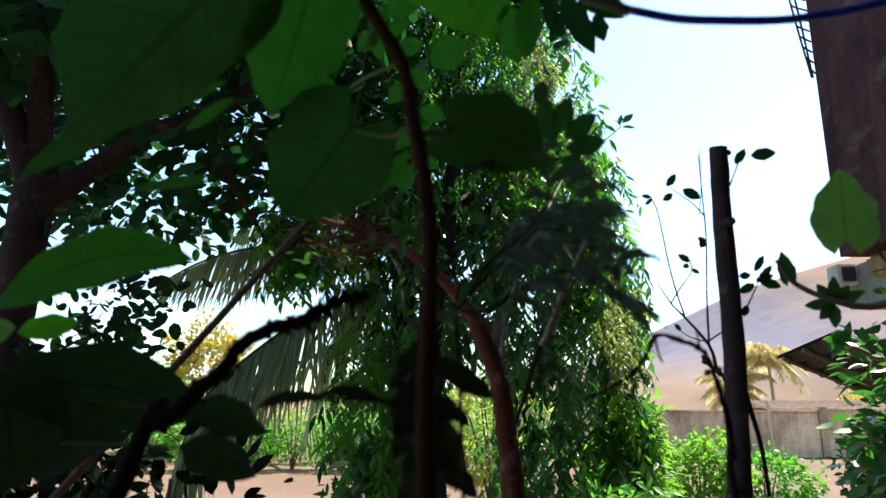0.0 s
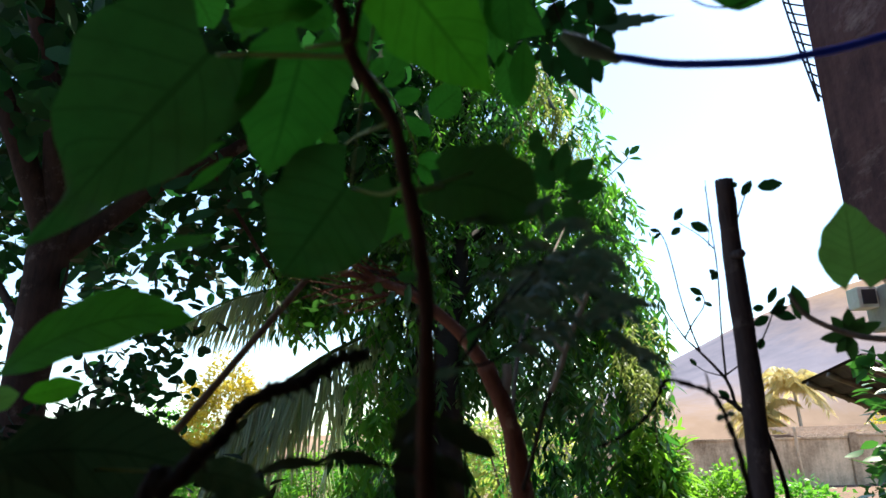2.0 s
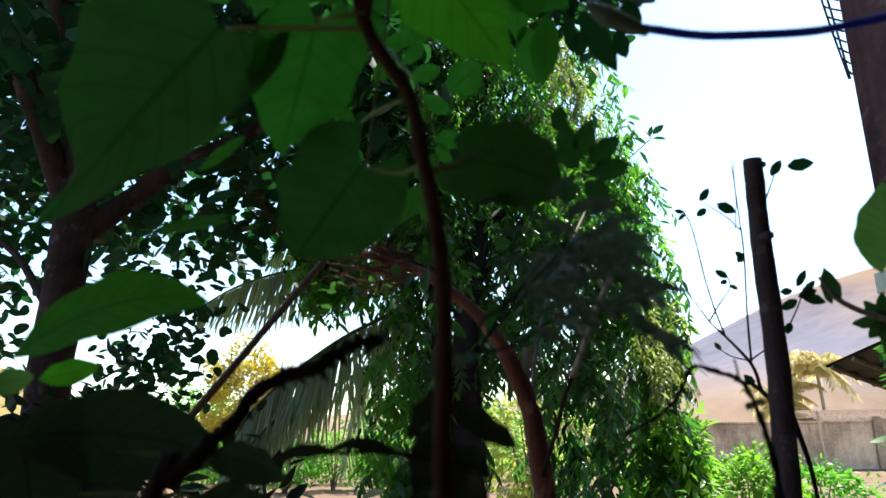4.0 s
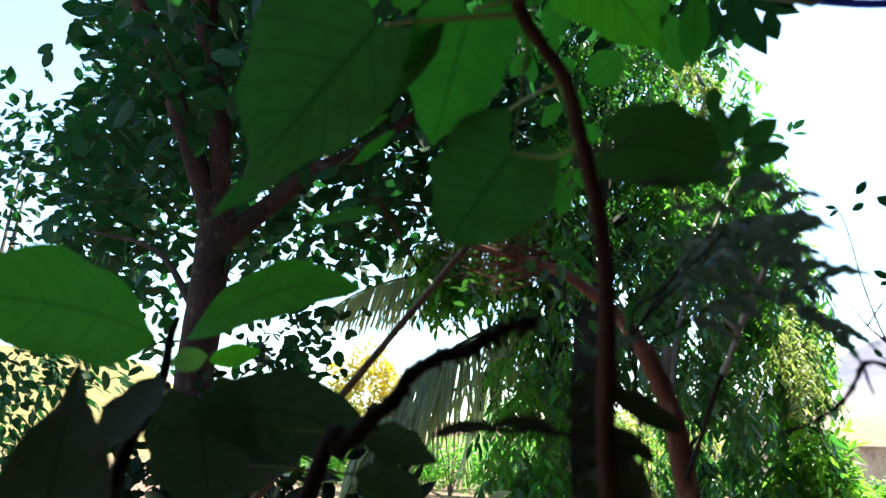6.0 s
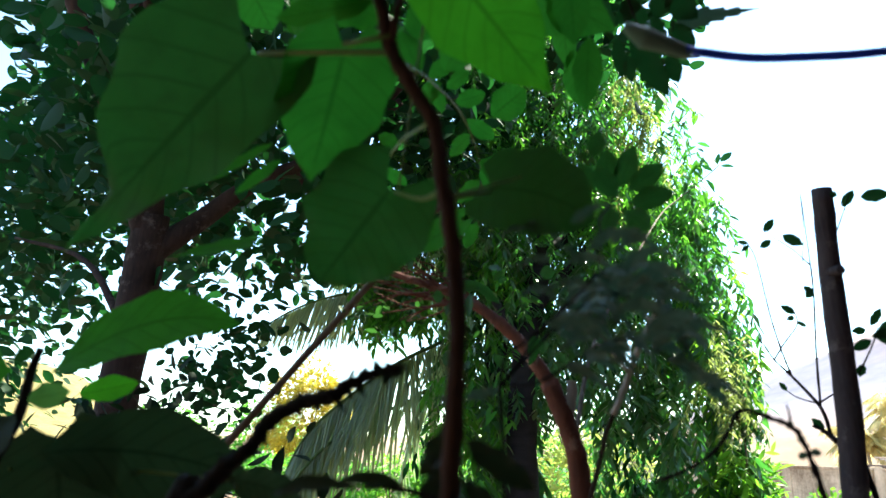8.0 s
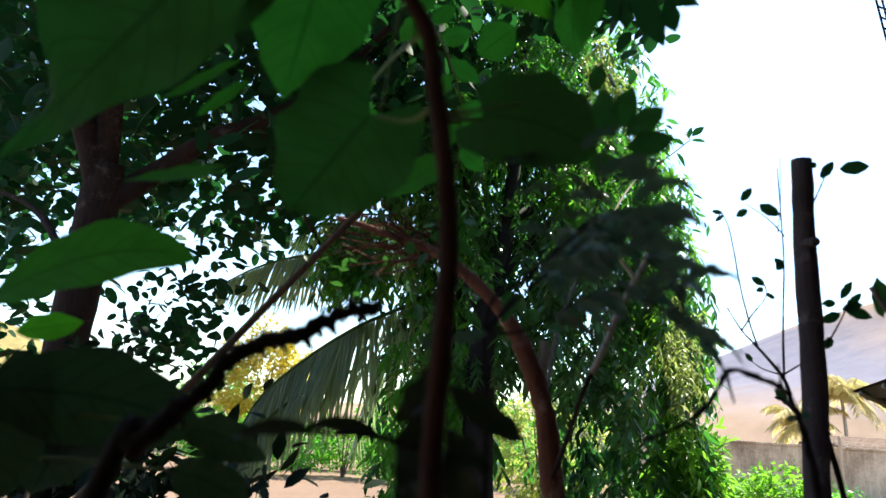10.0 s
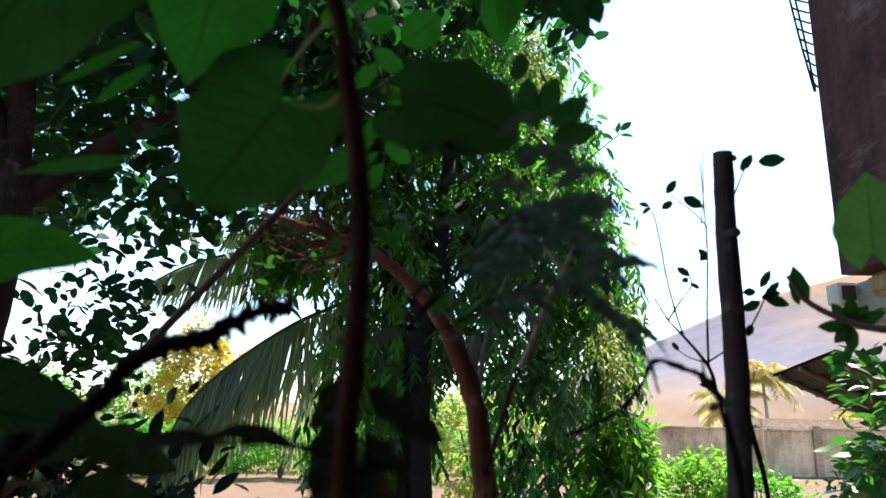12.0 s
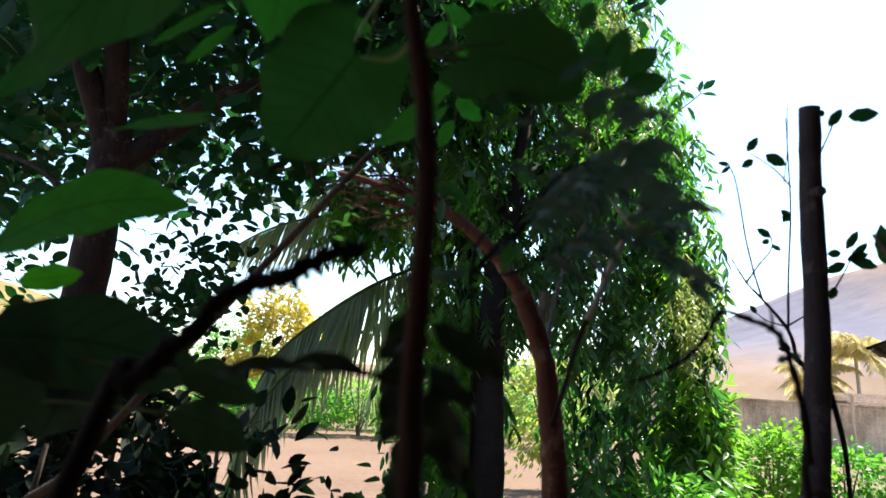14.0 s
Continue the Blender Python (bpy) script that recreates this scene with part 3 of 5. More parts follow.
            P.append(a + np.array([lean[0] * s, lean[1] * s, -fall * s]))
            D.append(np.array([math.cos(az), math.sin(az), -hang * rng.uniform(0.5, 1.4)]))
            S.append(rng.uniform(0.065, 0.125) * big * (0.5 if gold else float(np.interp(a[2], [1.2, 3.4], [1.35, 1.0]))))
            K.append(2 if gold else 3 if lit_spray and (a[0] < 0 or a[2] > 3.3) else 1 if lit_spray else 0)
    P, D, S, K = np.array(P), np.array(D), np.array(S), np.array(K)
    pick = rng.permutation(len(P))
    front = pick[(P[pick][:, 1] < 5.7) & (K[pick] == 0)][:300]
    rest = np.setdiff1d(np.flatnonzero(K == 0), front)
    leaf_parts(P[front], D[front], S[front], LANCE, LEAF_DROOP, t, rng)
    leaf_mass("crown", P[rest], D[rest], S[rest], LANCE, LEAF_DROOP_MASS, t, rng)
    # dense heart of the crown, its shade put in by a darker leaf material
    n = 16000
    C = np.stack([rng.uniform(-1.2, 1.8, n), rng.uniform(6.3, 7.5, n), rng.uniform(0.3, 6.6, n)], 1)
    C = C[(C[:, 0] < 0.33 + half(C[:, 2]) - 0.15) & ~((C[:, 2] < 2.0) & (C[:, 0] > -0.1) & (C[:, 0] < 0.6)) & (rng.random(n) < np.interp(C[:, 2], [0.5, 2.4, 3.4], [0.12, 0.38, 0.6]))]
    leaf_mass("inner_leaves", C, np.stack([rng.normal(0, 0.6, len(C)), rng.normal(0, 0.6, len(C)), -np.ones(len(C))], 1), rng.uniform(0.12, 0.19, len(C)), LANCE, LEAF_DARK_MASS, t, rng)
    leaf_mass("young_growth", P[K == 1], D[K == 1], S[K == 1], LANCE, LEAF_LIT_FRESH_MASS, t, rng)
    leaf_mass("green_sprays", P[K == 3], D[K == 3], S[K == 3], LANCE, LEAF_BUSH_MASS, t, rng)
    leaf_mass("yellowing_tuft", P[K == 2], D[K == 2], S[K == 2], LANCE, LEAF_GOLD_MASS, t, rng)


main_tree()


def left_tree():
    """Shade tree with a forked brown trunk and glossy oval leaves."""
    t = thing("shade_tree", (-2.72, 4.22, 0.0), "shade tree with forked brown trunk and glossy dark oval leaves", "tree")
    rng = np.random.default_rng(5)
    part("trunk", tube([(-2.75, 4.23, -0.1), (-2.72, 4.22, 0.8), (-2.70, 4.19, 1.6), (-2.68, 4.18, 2.17), (-2.60, 4.10, 2.8), (-2.57, 4.05, 3.1)], 0.14, 0.12, 14, 0.012, flare=0.09), BARK_TREE, t)
    limbs = [
        ([(-2.59, 4.06, 2.95), (-2.69, 3.75, 3.53), (-2.82, 3.43, 4.1), (-2.93, 3.15, 4.6), (-3.07, 2.7, 5.7)], 0.085),
        ([(-2.57, 4.05, 3.03), (-2.49, 3.83, 3.6), (-2.52, 3.58, 4.17), (-2.55, 3.36, 4.75), (-2.43, 3.15, 6.2)], 0.085),
        ([(-2.59, 4.09, 2.82), (-2.32, 4.22, 3.1), (-2.0, 4.29, 3.39), (-1.57, 4.43, 3.67), (-1.0, 4.58, 4.17)], 0.088),
        ([(-2.93, 3.15, 4.6), (-3.86, 3.29, 5.03), (-4.7, 3.7, 5.3)], 0.045),
        ([(-2.69, 4.18, 2.3), (-3.29, 4.43, 2.89), (-4.15, 4.7, 3.17)], 0.03),
        ([(-1.72, 4.36, 3.57), (-1.5, 5.15, 3.03), (-1.29, 5.7, 2.67), (-1.07, 6.0, 2.74)], 0.017),
        ([(-2.5, 3.6, 4.2), (-1.9, 2.6, 4.9), (-0.9, 1.2, 5.0), (0.2, 0.2, 5.0)], 0.05),
        ([(-1.2, 4.5, 4.0), (-0.3, 4.0, 4.6), (0.4, 3.4, 4.6)], 0.03),
    ]
    for L, r in limbs:
        part("limb", tube(L, r, r * 0.35, 10, 0.006), BARK_TREE, t)
    P, D, S = [], [], []

    def clump(c, n, spread, size):
        """A short leafy shoot: leaves round a drooping twig."""
        for k in range(n):
            P.append(np.array(c) + rng.normal(0, 1, 3) * spread)
            D.append(np.array([rng.normal(), rng.normal(), -0.5 + 0.5 * rng.normal()]))
            S.append(rng.uniform(0.65, 1.2) * size)

    # dense crown above the fork
    made = 0
    while made < 1700:
        c = np.array([rng.uniform(-8.0, -0.3), rng.uniform(2.9, 7.6), rng.uniform(2.9, 8.2)])
        if c[2] < (3.38 if c[0] < -0.44 * c[1] else 3.3) + 0.5 * noise.noise(Vector(c) * 0.9) or (c[0] > -1.0 and c[2] < 3.7):
            continue
        if c[1] < 3.5 and c[2] < 3.4:
            continue
        if c[0] < -0.93 * c[1] or noise.noise(Vector(c) * 1.3 + Vector((9, 0, 0))) < -0.32:
            continue
        if c[0] < -0.72 * c[1] and c[2] > 4.6 and rng.random() < 0.35:
            made += 1
            continue
        clump(c, 9, 0.2, 0.18)
        made += 1
    # thin skirt of hanging sprays against the sky
    for _ in range(170):
        c = np.array([rng.uniform(-6.0, -1.05), rng.uniform(4.3, 6.6), rng.uniform(1.75, 3.35)])
        if c[2] < 2.0 + 0.5 * noise.noise(Vector(c) * 1.1) or c[0] > -0.385 * c[1] or (c[0] < -0.74 * c[1] and c[2] < 2.7):
            continue
        clump(c, 7, 0.15, 0.155)
    for _ in range(140):
        c = np.array([rng.uniform(-2.5, -1.35), rng.uniform(4.4, 5.6), rng.uniform(1.7, 3.0)])
        if noise.noise(Vector(c) * 1.6) < -0.12 or (c[0] > -0.42 * c[1] and c[2] < 2.9):
            continue
        clump(c, 9, 0.11, 0.085)
    # unseen roof of leaves above the eye, added to shade the near shrubs
    for _ in range(260):
        c = (rng.uniform(-3.5, 1.3), rng.uniform(-2.2, 1.0), rng.uniform(4.4, 5.4))
        clump(c, 8, 0.18, 0.15)
    # hanging sprays seen at the upper edge of the view
    for _ in range(60):
        z = rng.uniform(3.85, 5.0)
        c = (rng.uniform(0.1, 0.86 + 0.18 * (z - 4.0)), rng.uniform(3.6, 4.1), z)
        clump(c, 6, 0.08, 0.15)
    P, D, S = np.array(P), np.array(D), np.array(S)
    pick = rng.permutation(len(P))
    near = pick[(P[pick][:, 1] > 2.9) & (P[pick][:, 2] < 4.2)][:300]
    rest = np.setdiff1d(pick, near)
    leaf_parts(P[near], D[near], S[near], BROAD, LEAF_DARK, t, rng, 0.9)
    leaf_mass("crown", P[rest], D[rest], S[rest], BROAD, LEAF_DARK_MASS, t, rng, 0.9)


left_tree()


def frond(palm, points, reach, n, rng, mat=None):
    """A feather frond: an arched rib with strap leaflets hanging from both sides."""
    line = spline(points, 8)
    rib = part("frond", tube(points, 0.022, 0.005, 7), PETIOLE, palm)
    bpy.context.view_layer.update()
    me = bpy.data.meshes.get("leaflet_strap")
    if not me:
        me = bpy.data.meshes.new("leaflet_strap")
        me.from_pydata(STRIP[0].tolist(), [], STRIP[1].tolist())
        me.materials.append(LEAF_PALM)
    for i in range(n):
        s = 0.16 + 0.84 * i / n
        f = s * (len(line) - 1)
        a, b = line[int(f)], line[min(int(f) + 1, len(line) - 1)]
        p = a.lerp(b, f - int(f))
        d = (b - a).normalized() if (b - a).length > 1e-6 else (line[-1] - line[-2]).normalized()
        out = d.cross(Vector((0, 0, 1))).normalized()
        for sign in (-1, 1):
            k = reach * (math.sin(min(1, s * 1.02) * math.pi) ** 0.5 * 0.75 + 0.25) * rng.uniform(0.85, 1.1)
            way = (out * sign * rng.uniform(0.06, 0.32) + d * (rng.uniform(0.0, 0.22) + 0.5 * s * s) + Vector((rng.uniform(-.1, .1), 0, -rng.uniform(0.8, 1.3)))).normalized()
            side = way.cross(out * sign + Vector((0, 0, 0.6))).normalized()
            ob = new("leaflet", me)
            ob.parent = rib
            m = Matrix((way * k, side * k, way.cross(side) * k)).transposed().to_4x4()
            m.translation = p
            ob.matrix_basis = m
    return rib


def coconut():
    palm = thing("coconut_palm", (-0.45, 7.0, 0.0), "young coconut palm with arching fronds behind the tree", "palm tree")
    rng = random.Random(8)
    part("trunk", tube([(-0.45, 7.0, -0.1), (-0.44, 6.98, 0.9), (-0.42, 6.95, 2.1), (-0.40, 6.9, 3.0), (-0.38, 6.88, 3.3)], 0.15, 0.11, 14, 0.012, flare=0.06), BARK_PALM, palm)
    top = (-0.38, 6.88, 3.2)
    frond(palm, [top, (-0.89, 6.45, 3.22), (-1.57, 6.1, 3.04), (-1.91, 6.1, 2.99), (-2.27, 6.1, 2.87), (-2.6, 6.05, 2.66)], 0.58, 66, rng)
    frond(palm, [top, (-0.75, 6.4, 2.70), (-1.18, 5.9, 2.36), (-1.62, 5.9, 2.06), (-2.0, 5.9, 1.70), (-2.19, 5.9, 1.28), (-2.25, 5.9, 0.95)], 0.76, 112, rng)
    frond(palm, [top, (-0.62, 6.7, 2.7), (-1.04, 6.42, 2.15), (-1.60, 6.0, 1.80), (-1.92, 5.72, 1.45), (-2.06, 5.52, 1.05), (-2.08, 5.42, 0.62), (-2.04, 5.38, 0.38)], 0.66, 84, rng)
    frond(palm, [top, (-0.7, 7.3, 3.0), (-1.1, 7.5, 2.5), (-1.4, 7.6, 1.8), (-1.5, 7.7, 1.1)], 0.7, 40, rng)
    frond(palm, [top, (-0.2, 7.3, 3.8), (-0.4, 7.9, 3.9), (-0.6, 8.5, 3.5)], 0.6, 36, rng)
    frond(palm, [top, (-0.9, 6.9, 3.6), (-1.6, 6.9, 3.65), (-2.2, 6.9, 3.35)], 0.6, 40, rng)


coconut()


def bush(name, at, size, n, leaf, mat, label, seed, category="bush", template=SMALL, stems=4):
    """A rounded, uneven bush of short stems and small leaves."""
    b = thing(name, at, label, category)
    rng = np.random.default_rng(seed)
    c = np.array(at)
    for k in range(stems):
        tip = c + np.array([rng.uniform(-.6, .6) * size[0], rng.uniform(-.6, .6) * size[1], size[2] * rng.uniform(0.55, 0.9)])
        part("stem", tube([tuple(c - (0, 0, 0.06)), tuple(c * 0.5 + tip * 0.5 + (0, 0, 0.05 * size[2])), tuple(tip)], 0.012 + size[2] * 0.008, 0.006, 7), BARK_GREY, b)
    u = rng.normal(0, 1, (n, 3))
    u /= np.linalg.norm(u, axis=1, keepdims=True)
    r = rng.uniform(0.35, 1.0, n) ** 0.5
    lump = np.array([0.78 + 0.5 * noise.noise(Vector((*(q * 2.2),)) + Vector((seed, 0, 0))) for q in u])
    P = u * (r * lump)[:, None] * np.array([size[0], size[1], size[2] * 0.5]) + c + np.array([0, 0, size[2] * 0.48])
    P[:, 2] = np.maximum(P[:, 2], c[2] + 0.03)
    D = u * np.array([1, 1, 0.6]) + rng.normal(0, 0.5, (n, 3)) + np.array([0, 0, -0.25])
    leaf_mass("leaves", P, D, leaf * rng.uniform(0.65, 1.25, n), template, mat, b, rng, 0.7)
    return b


bush("climber_bush", (1.62, 5.95, 0.0), (0.30, 0.4, 2.0), 2000, 0.105, LEAF_LIT_FRESH_MASS, "bright green leafy bush at the foot of the tree", 21, template=LANCE)
bush("undergrowth", (1.15, 5.0, 0.0), (0.6, 0.4, 1.25), 1500, 0.11, LEAF_BUSH_MASS, "bright green undergrowth below the drooping tree", 27, template=LANCE)
bush("undergrowth", (1.72, 6.6, 0.0), (0.6, 0.4, 1.2), 1500, 0.11, LEAF_LIT_FRESH_MASS, "bright green undergrowth below the drooping tree", 28, template=LANCE)
bush("green_bush", (2.95, 8.2, 0.0), (0.66, 0.6, 1.45), 4600, 0.08, LEAF_LIT_FRESH_MASS, "bright green bush in front of the boundary wall", 22)
bush("green_bush", (4.25, 9.4, 0.0), (0.95, 0.6, 1.2), 2400, 0.09, LEAF_BUSH_MASS, "low bright green bush in front of the boundary wall", 23)
bush("tall_bush", (3.16, 4.1, 0.0), (0.92, 0.5, 2.5), 2300, 0.125, LEAF_GLOSS_MASS, "dense green bush beside the house corner", 24, template=OVAL)
bush("tall_bush", (4.9, 7.5, 0.0), (0.7, 0.6, 1.7), 2600, 0.10, LEAF_GLOSS_MASS, "dense green bush below the lean-to roof", 25, template=OVAL)
bush("undergrowth", (-0.55, 6.6, 0.0), (0.6, 0.5, 1.7), 1400, 0.10, LEAF_BUSH_MASS, "bright green undergrowth behind the palm trunk", 26, template=LANCE)
for i, (x, y, w, h) in enumerate([(-7.8, 20.2, 1.7, 1.5), (-5.2, 19.8, 1.5, 1.35), (-3.0, 20.0, 1.6, 1.6), (-0.6, 20.6, 1.5, 1.5), (1.6, 20.4, 1.5, 1.4), (-10.6, 21.0, 1.6, 1.8)]):
    bush("hedge_bush", (x, y, 0.0), (w, 0.9, h), 1500, 0.14, LEAF_BUSH_MASS, "sunlit green hedge bush at the far edge of the yard", 30 + i)
bush("yellow_tree", (-8.6, 25.0, 0.0), (2.1, 1.5, 5.3), 6000, 0.20, LEAF_YELLOW_MASS, "small tree covered in yellow blossom", 41, category="tree")
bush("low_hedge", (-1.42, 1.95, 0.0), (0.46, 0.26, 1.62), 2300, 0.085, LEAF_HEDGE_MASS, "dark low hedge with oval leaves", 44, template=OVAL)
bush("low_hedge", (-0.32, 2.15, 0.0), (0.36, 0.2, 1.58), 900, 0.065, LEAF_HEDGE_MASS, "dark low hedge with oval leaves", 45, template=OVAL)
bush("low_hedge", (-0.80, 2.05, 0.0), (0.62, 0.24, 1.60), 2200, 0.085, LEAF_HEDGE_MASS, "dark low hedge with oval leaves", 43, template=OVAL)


def far_palm(x, y, h, seed):
    p = thing("far_palm", (x, y, 0.0), "distant sunlit palm with yellowed fronds", "palm tree", "far palms")
    rng = np.random.default_rng(seed)
    part("trunk", tube([(x, y, -0.1), (x + 0.1, y, h * 0.5), (x, y, h)], 0.10, 0.075, 9), BARK_PALE, p)
    P, D, S = [], [], []
    for k in range(30):
        az = k * 2.399
        rise = rng.uniform(0.2, 1.7)
        L = rng.uniform(1.2, 1.85)
        pts = [Vector((x + math.cos(az) * L * s, y + math.sin(az) * L * s, h + rise * L * s - 1.0 * L * s * s)) for s in (0, .25, .5, .75, 1)]
        line = spline(pts, 9)
        part("frond", tube(pts, 0.02, 0.006, 6), PETIOLE, p)
        for i, q in enumerate(line[3:]):
            for sgn in (-1, 1):
                P.append(q)
                D.append((-math.sin(az) * sgn + math.cos(az) * .6, math.cos(az) * sgn + math.sin(az) * .6, -0.7))
                S.append(0.62)
    leaf_mass("foliage", np.array(P), np.array(D, float), np.array(S), leaf_template(0.10, 0.3, 0.2, ((0, .5), (.4, 1), (1, 0))), LEAF_DRY_MASS, p, rng, 0.3)


far_palm(17.1, 36.0, 3.9, 3)
far_palm(15.4, 36.5, 2.3, 6)
bush("yellow_bush", (19.6, 33.0, 0.0), (1.5, 1.0, 2.6), 900, 0.2, LEAF_YELLOW_MASS, "yellowed bush behind the boundary wall", 47)
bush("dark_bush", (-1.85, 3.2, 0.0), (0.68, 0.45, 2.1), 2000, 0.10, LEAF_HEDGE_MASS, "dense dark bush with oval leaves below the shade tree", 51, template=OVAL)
for i, (x, y, h) in enumerate([(-13.5, 33.0, 4.2), (-17.5, 30.0, 3.6), (-4.5, 34.0, 3.6), (-0.5, 33.0, 3.2), (3.5, 34.0, 3.0)]):
    bush("far_tree", (x, y, 0.0), (2.6, 1.6, h), 2000, 0.26, LEAF_BUSH_MASS, "distant sunlit green tree beyond the yard", 60 + i, category="tree")
for i, (x, h) in enumerate([(-7.4, 1.5), (-6.1, 1.7), (-4.9, 1.5), (-3.8, 1.75), (-2.6, 1.55), (-1.3, 1.8), (0.1, 1.6), (1.3, 1.7)]):
    bush("hedge_bush", (x, 17.6 + 0.3 * math.sin(i * 2.3), 0.0), (1.0, 0.7, h), 1300, 0.12, LEAF_LIT_FRESH_MASS if i % 2 else LEAF_BUSH_MASS, "sunlit yellow-green hedge bush at the far edge of the yard" if i % 2 else "sunlit green hedge bush at the far edge of the yard", 80 + i, stems=7)
bush("garden_tree", (-7.0, 6.4, 0.0), (2.5, 2.0, 6.2), 3400, 0.17, LEAF_DARK_MASS, "dark leafy green tree beside the shade tree", 91, category="tree", template=OVAL)
bush("lime_bush", (0.75, 10.8, 0.0), (1.3, 0.7, 2.5), 2200, 0.12, LEAF_LIME_MASS, "sunlit yellow-green bush behind the tree trunks", 95)

# ---- the shrub in front of the eye ----
shrub = thing("broadleaf_shrub", (0.0, 0.60, 0.0), "tall shrub with large dark green heart-shaped leaves on a brown stem", "shrub")
twig(shrub, "stem", [(-0.012, 0.537, 1.518), (-0.014, 0.532, 1.596), (-0.011, 0.527, 1.666), (-0.010, 0.524, 1.723), (-0.015, 0.526, 1.777), (-0.026, 0.529, 1.839), (-0.036, 0.536, 1.891), (-0.069, 0.527, 1.947), (-0.078, 0.511, 1.984), (-0.088, 0.487, 2.011), (-0.097, 0.454, 2.044)], 0.0066, 0.0052, BARK_STEM, lump=0.0018, root=True)
twig(shrub, "side_branch", [(-0.070, 0.520, 1.956), (-0.063, 0.511, 1.988), (-0.053, 0.510, 2.026), (-0.048, 0.519, 2.063)], 0.0036, 0.0026, BARK_STEM)
twig(shrub, "petiole", [(-0.069, 0.525, 1.950), (-0.122, 0.531, 1.957), (-0.168, 0.544, 1.968), (-0.205, 0.559, 1.979)], 0.0026, 0.0022, PETIOLE)
twig(shrub, "petiole", [(-0.070, 0.517, 1.961), (-0.092, 0.515, 1.956), (-0.114, 0.529, 1.963)], 0.002, 0.0018, PETIOLE)
twig(shrub, "petiole", [(-0.026, 0.533, 1.829), (-0.051, 0.584, 1.841), (-0.087, 0.637, 1.869)], 0.0022, 0.0018, PETIOLE)
twig(shrub, "petiole", [(-0.023, 0.531, 1.821), (-0.011, 0.588, 1.845), (0.006, 0.625, 1.862)], 0.0022, 0.0018, PETIOLE)
twig(shrub, "petiole", [(-0.048, 0.519, 2.063), (-0.047, 0.538, 2.072), (-0.046, 0.556, 2.082)], 0.002, 0.0018, PETIOLE)
near_leaf(shrub, "long_drip", (-0.212, 0.557, 1.978), (-0.388, 0.588, 1.798), 0.186, LEAF_NEAR, tilt=4, droop=0.0, fold=0.14, wave=0.03)
near_leaf(shrub, "heart", (-0.124, 0.563, 1.982), (-0.177, 0.644, 1.886), 0.109, LEAF_MID, tilt=-35, droop=0.0, fold=0.12, wave=0.06)
near_leaf(shrub, "cordate", (-0.094, 0.637, 1.870), (-0.158, 0.643, 1.782), 0.122, LEAF_NEAR, tilt=0, droop=0.0, fold=0.12, wave=0.05)
near_leaf(shrub, "round", (0.004, 0.624, 1.864), (0.096, 0.605, 1.826), 0.090, LEAF_NEAR, tilt=-15, droop=-0.01, fold=0.12, wave=0.025)
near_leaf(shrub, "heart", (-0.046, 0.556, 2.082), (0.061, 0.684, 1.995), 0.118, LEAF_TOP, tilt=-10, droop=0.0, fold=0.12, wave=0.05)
near_leaf(shrub, "ellipse", (0.083, 0.652, 2.130), (0.091, 0.714, 2.070), 0.041, LEAF_MID, tilt=0, droop=0.0, fold=0.12, wave=0.03)
near_leaf(shrub, "ellipse", (0.109, 0.737, 2.095), (0.106, 0.794, 2.033), 0.035, LEAF_MID, tilt=0, droop=0.0, fold=0.12, wave=0.03)
near_leaf(shrub, "ellipse", (-0.116, 0.616, 2.070), (-0.218, 0.612, 2.054), 0.045, LEAF_MID, tilt=25, droop=0.0, fold=0.12, wave=0.03)
near_leaf(shrub, "ellipse", (-0.106, 0.628, 2.057), (-0.157, 0.619, 2.075), 0.038, LEAF_MID, tilt=0, droop=0.0, fold=0.12, wave=0.03)
near_leaf(shrub, "ellipse", (-0.090, 0.665, 2.097), (-0.069, 0.701, 2.079), 0.034, LEAF_MID, tilt=0, droop=0.0, fold=0.12, wave=0.03)
near_leaf(shrub, "ellipse", (-0.101, 0.678, 2.077), (-0.084, 0.720, 2.047), 0.031, LEAF_MID, tilt=20, droop=0.0, fold=0.12, wave=0.03)
near_leaf(shrub, "ellipse", (-0.140, 0.670, 2.158), (-0.183, 0.715, 2.112), 0.058, LEAF_MID, tilt=0, droop=0.0, fold=0.12, wave=0.03)
near_leaf(shrub, "ellipse", (-0.312, 0.707, 2.194), (-0.295, 0.772, 2.154), 0.065, LEAF_MID, tilt=0, droop=0.0, fold=0.12, wave=0.03)
near_leaf(shrub, "ellipse", (-0.068, 0.793, 2.094), (-0.039, 0.785, 2.145), 0.046, LEAF_MID, tilt=30, droop=0.0, fold=0.12, wave=0.03)
near_leaf(shrub, "ellipse", (-0.154, 0.778, 2.090), (-0.203, 0.801, 2.064), 0.038, LEAF_MID, tilt=-20, droop=0.0, fold=0.12, wave=0.03)
near_leaf(shrub, "ellipse", (-0.017, 0.915, 2.091), (0.032, 0.916, 2.134), 0.051, LEAF_MID, tilt=10, droop=0.0, fold=0.12, wave=0.03)
near_leaf(shrub, "ellipse", (-0.219, 0.735, 2.124), (-0.258, 0.725, 2.149), 0.042, LEAF_MID, tilt=10, droop=0.0, fold=0.12, wave=0.03)
near_leaf(shrub, "ellipse", (0.068, 0.745, 2.174), (0.087, 0.794, 2.134), 0.031, LEAF_MID, tilt=0, droop=0.0, fold=0.12, wave=0.03)
near_leaf(shrub, "heart", (-0.197, 0.660, 2.147), (-0.234, 0.704, 2.088), 0.065, LEAF_MID, tilt=30, droop=0.0, fold=0.12, wave=0.03)
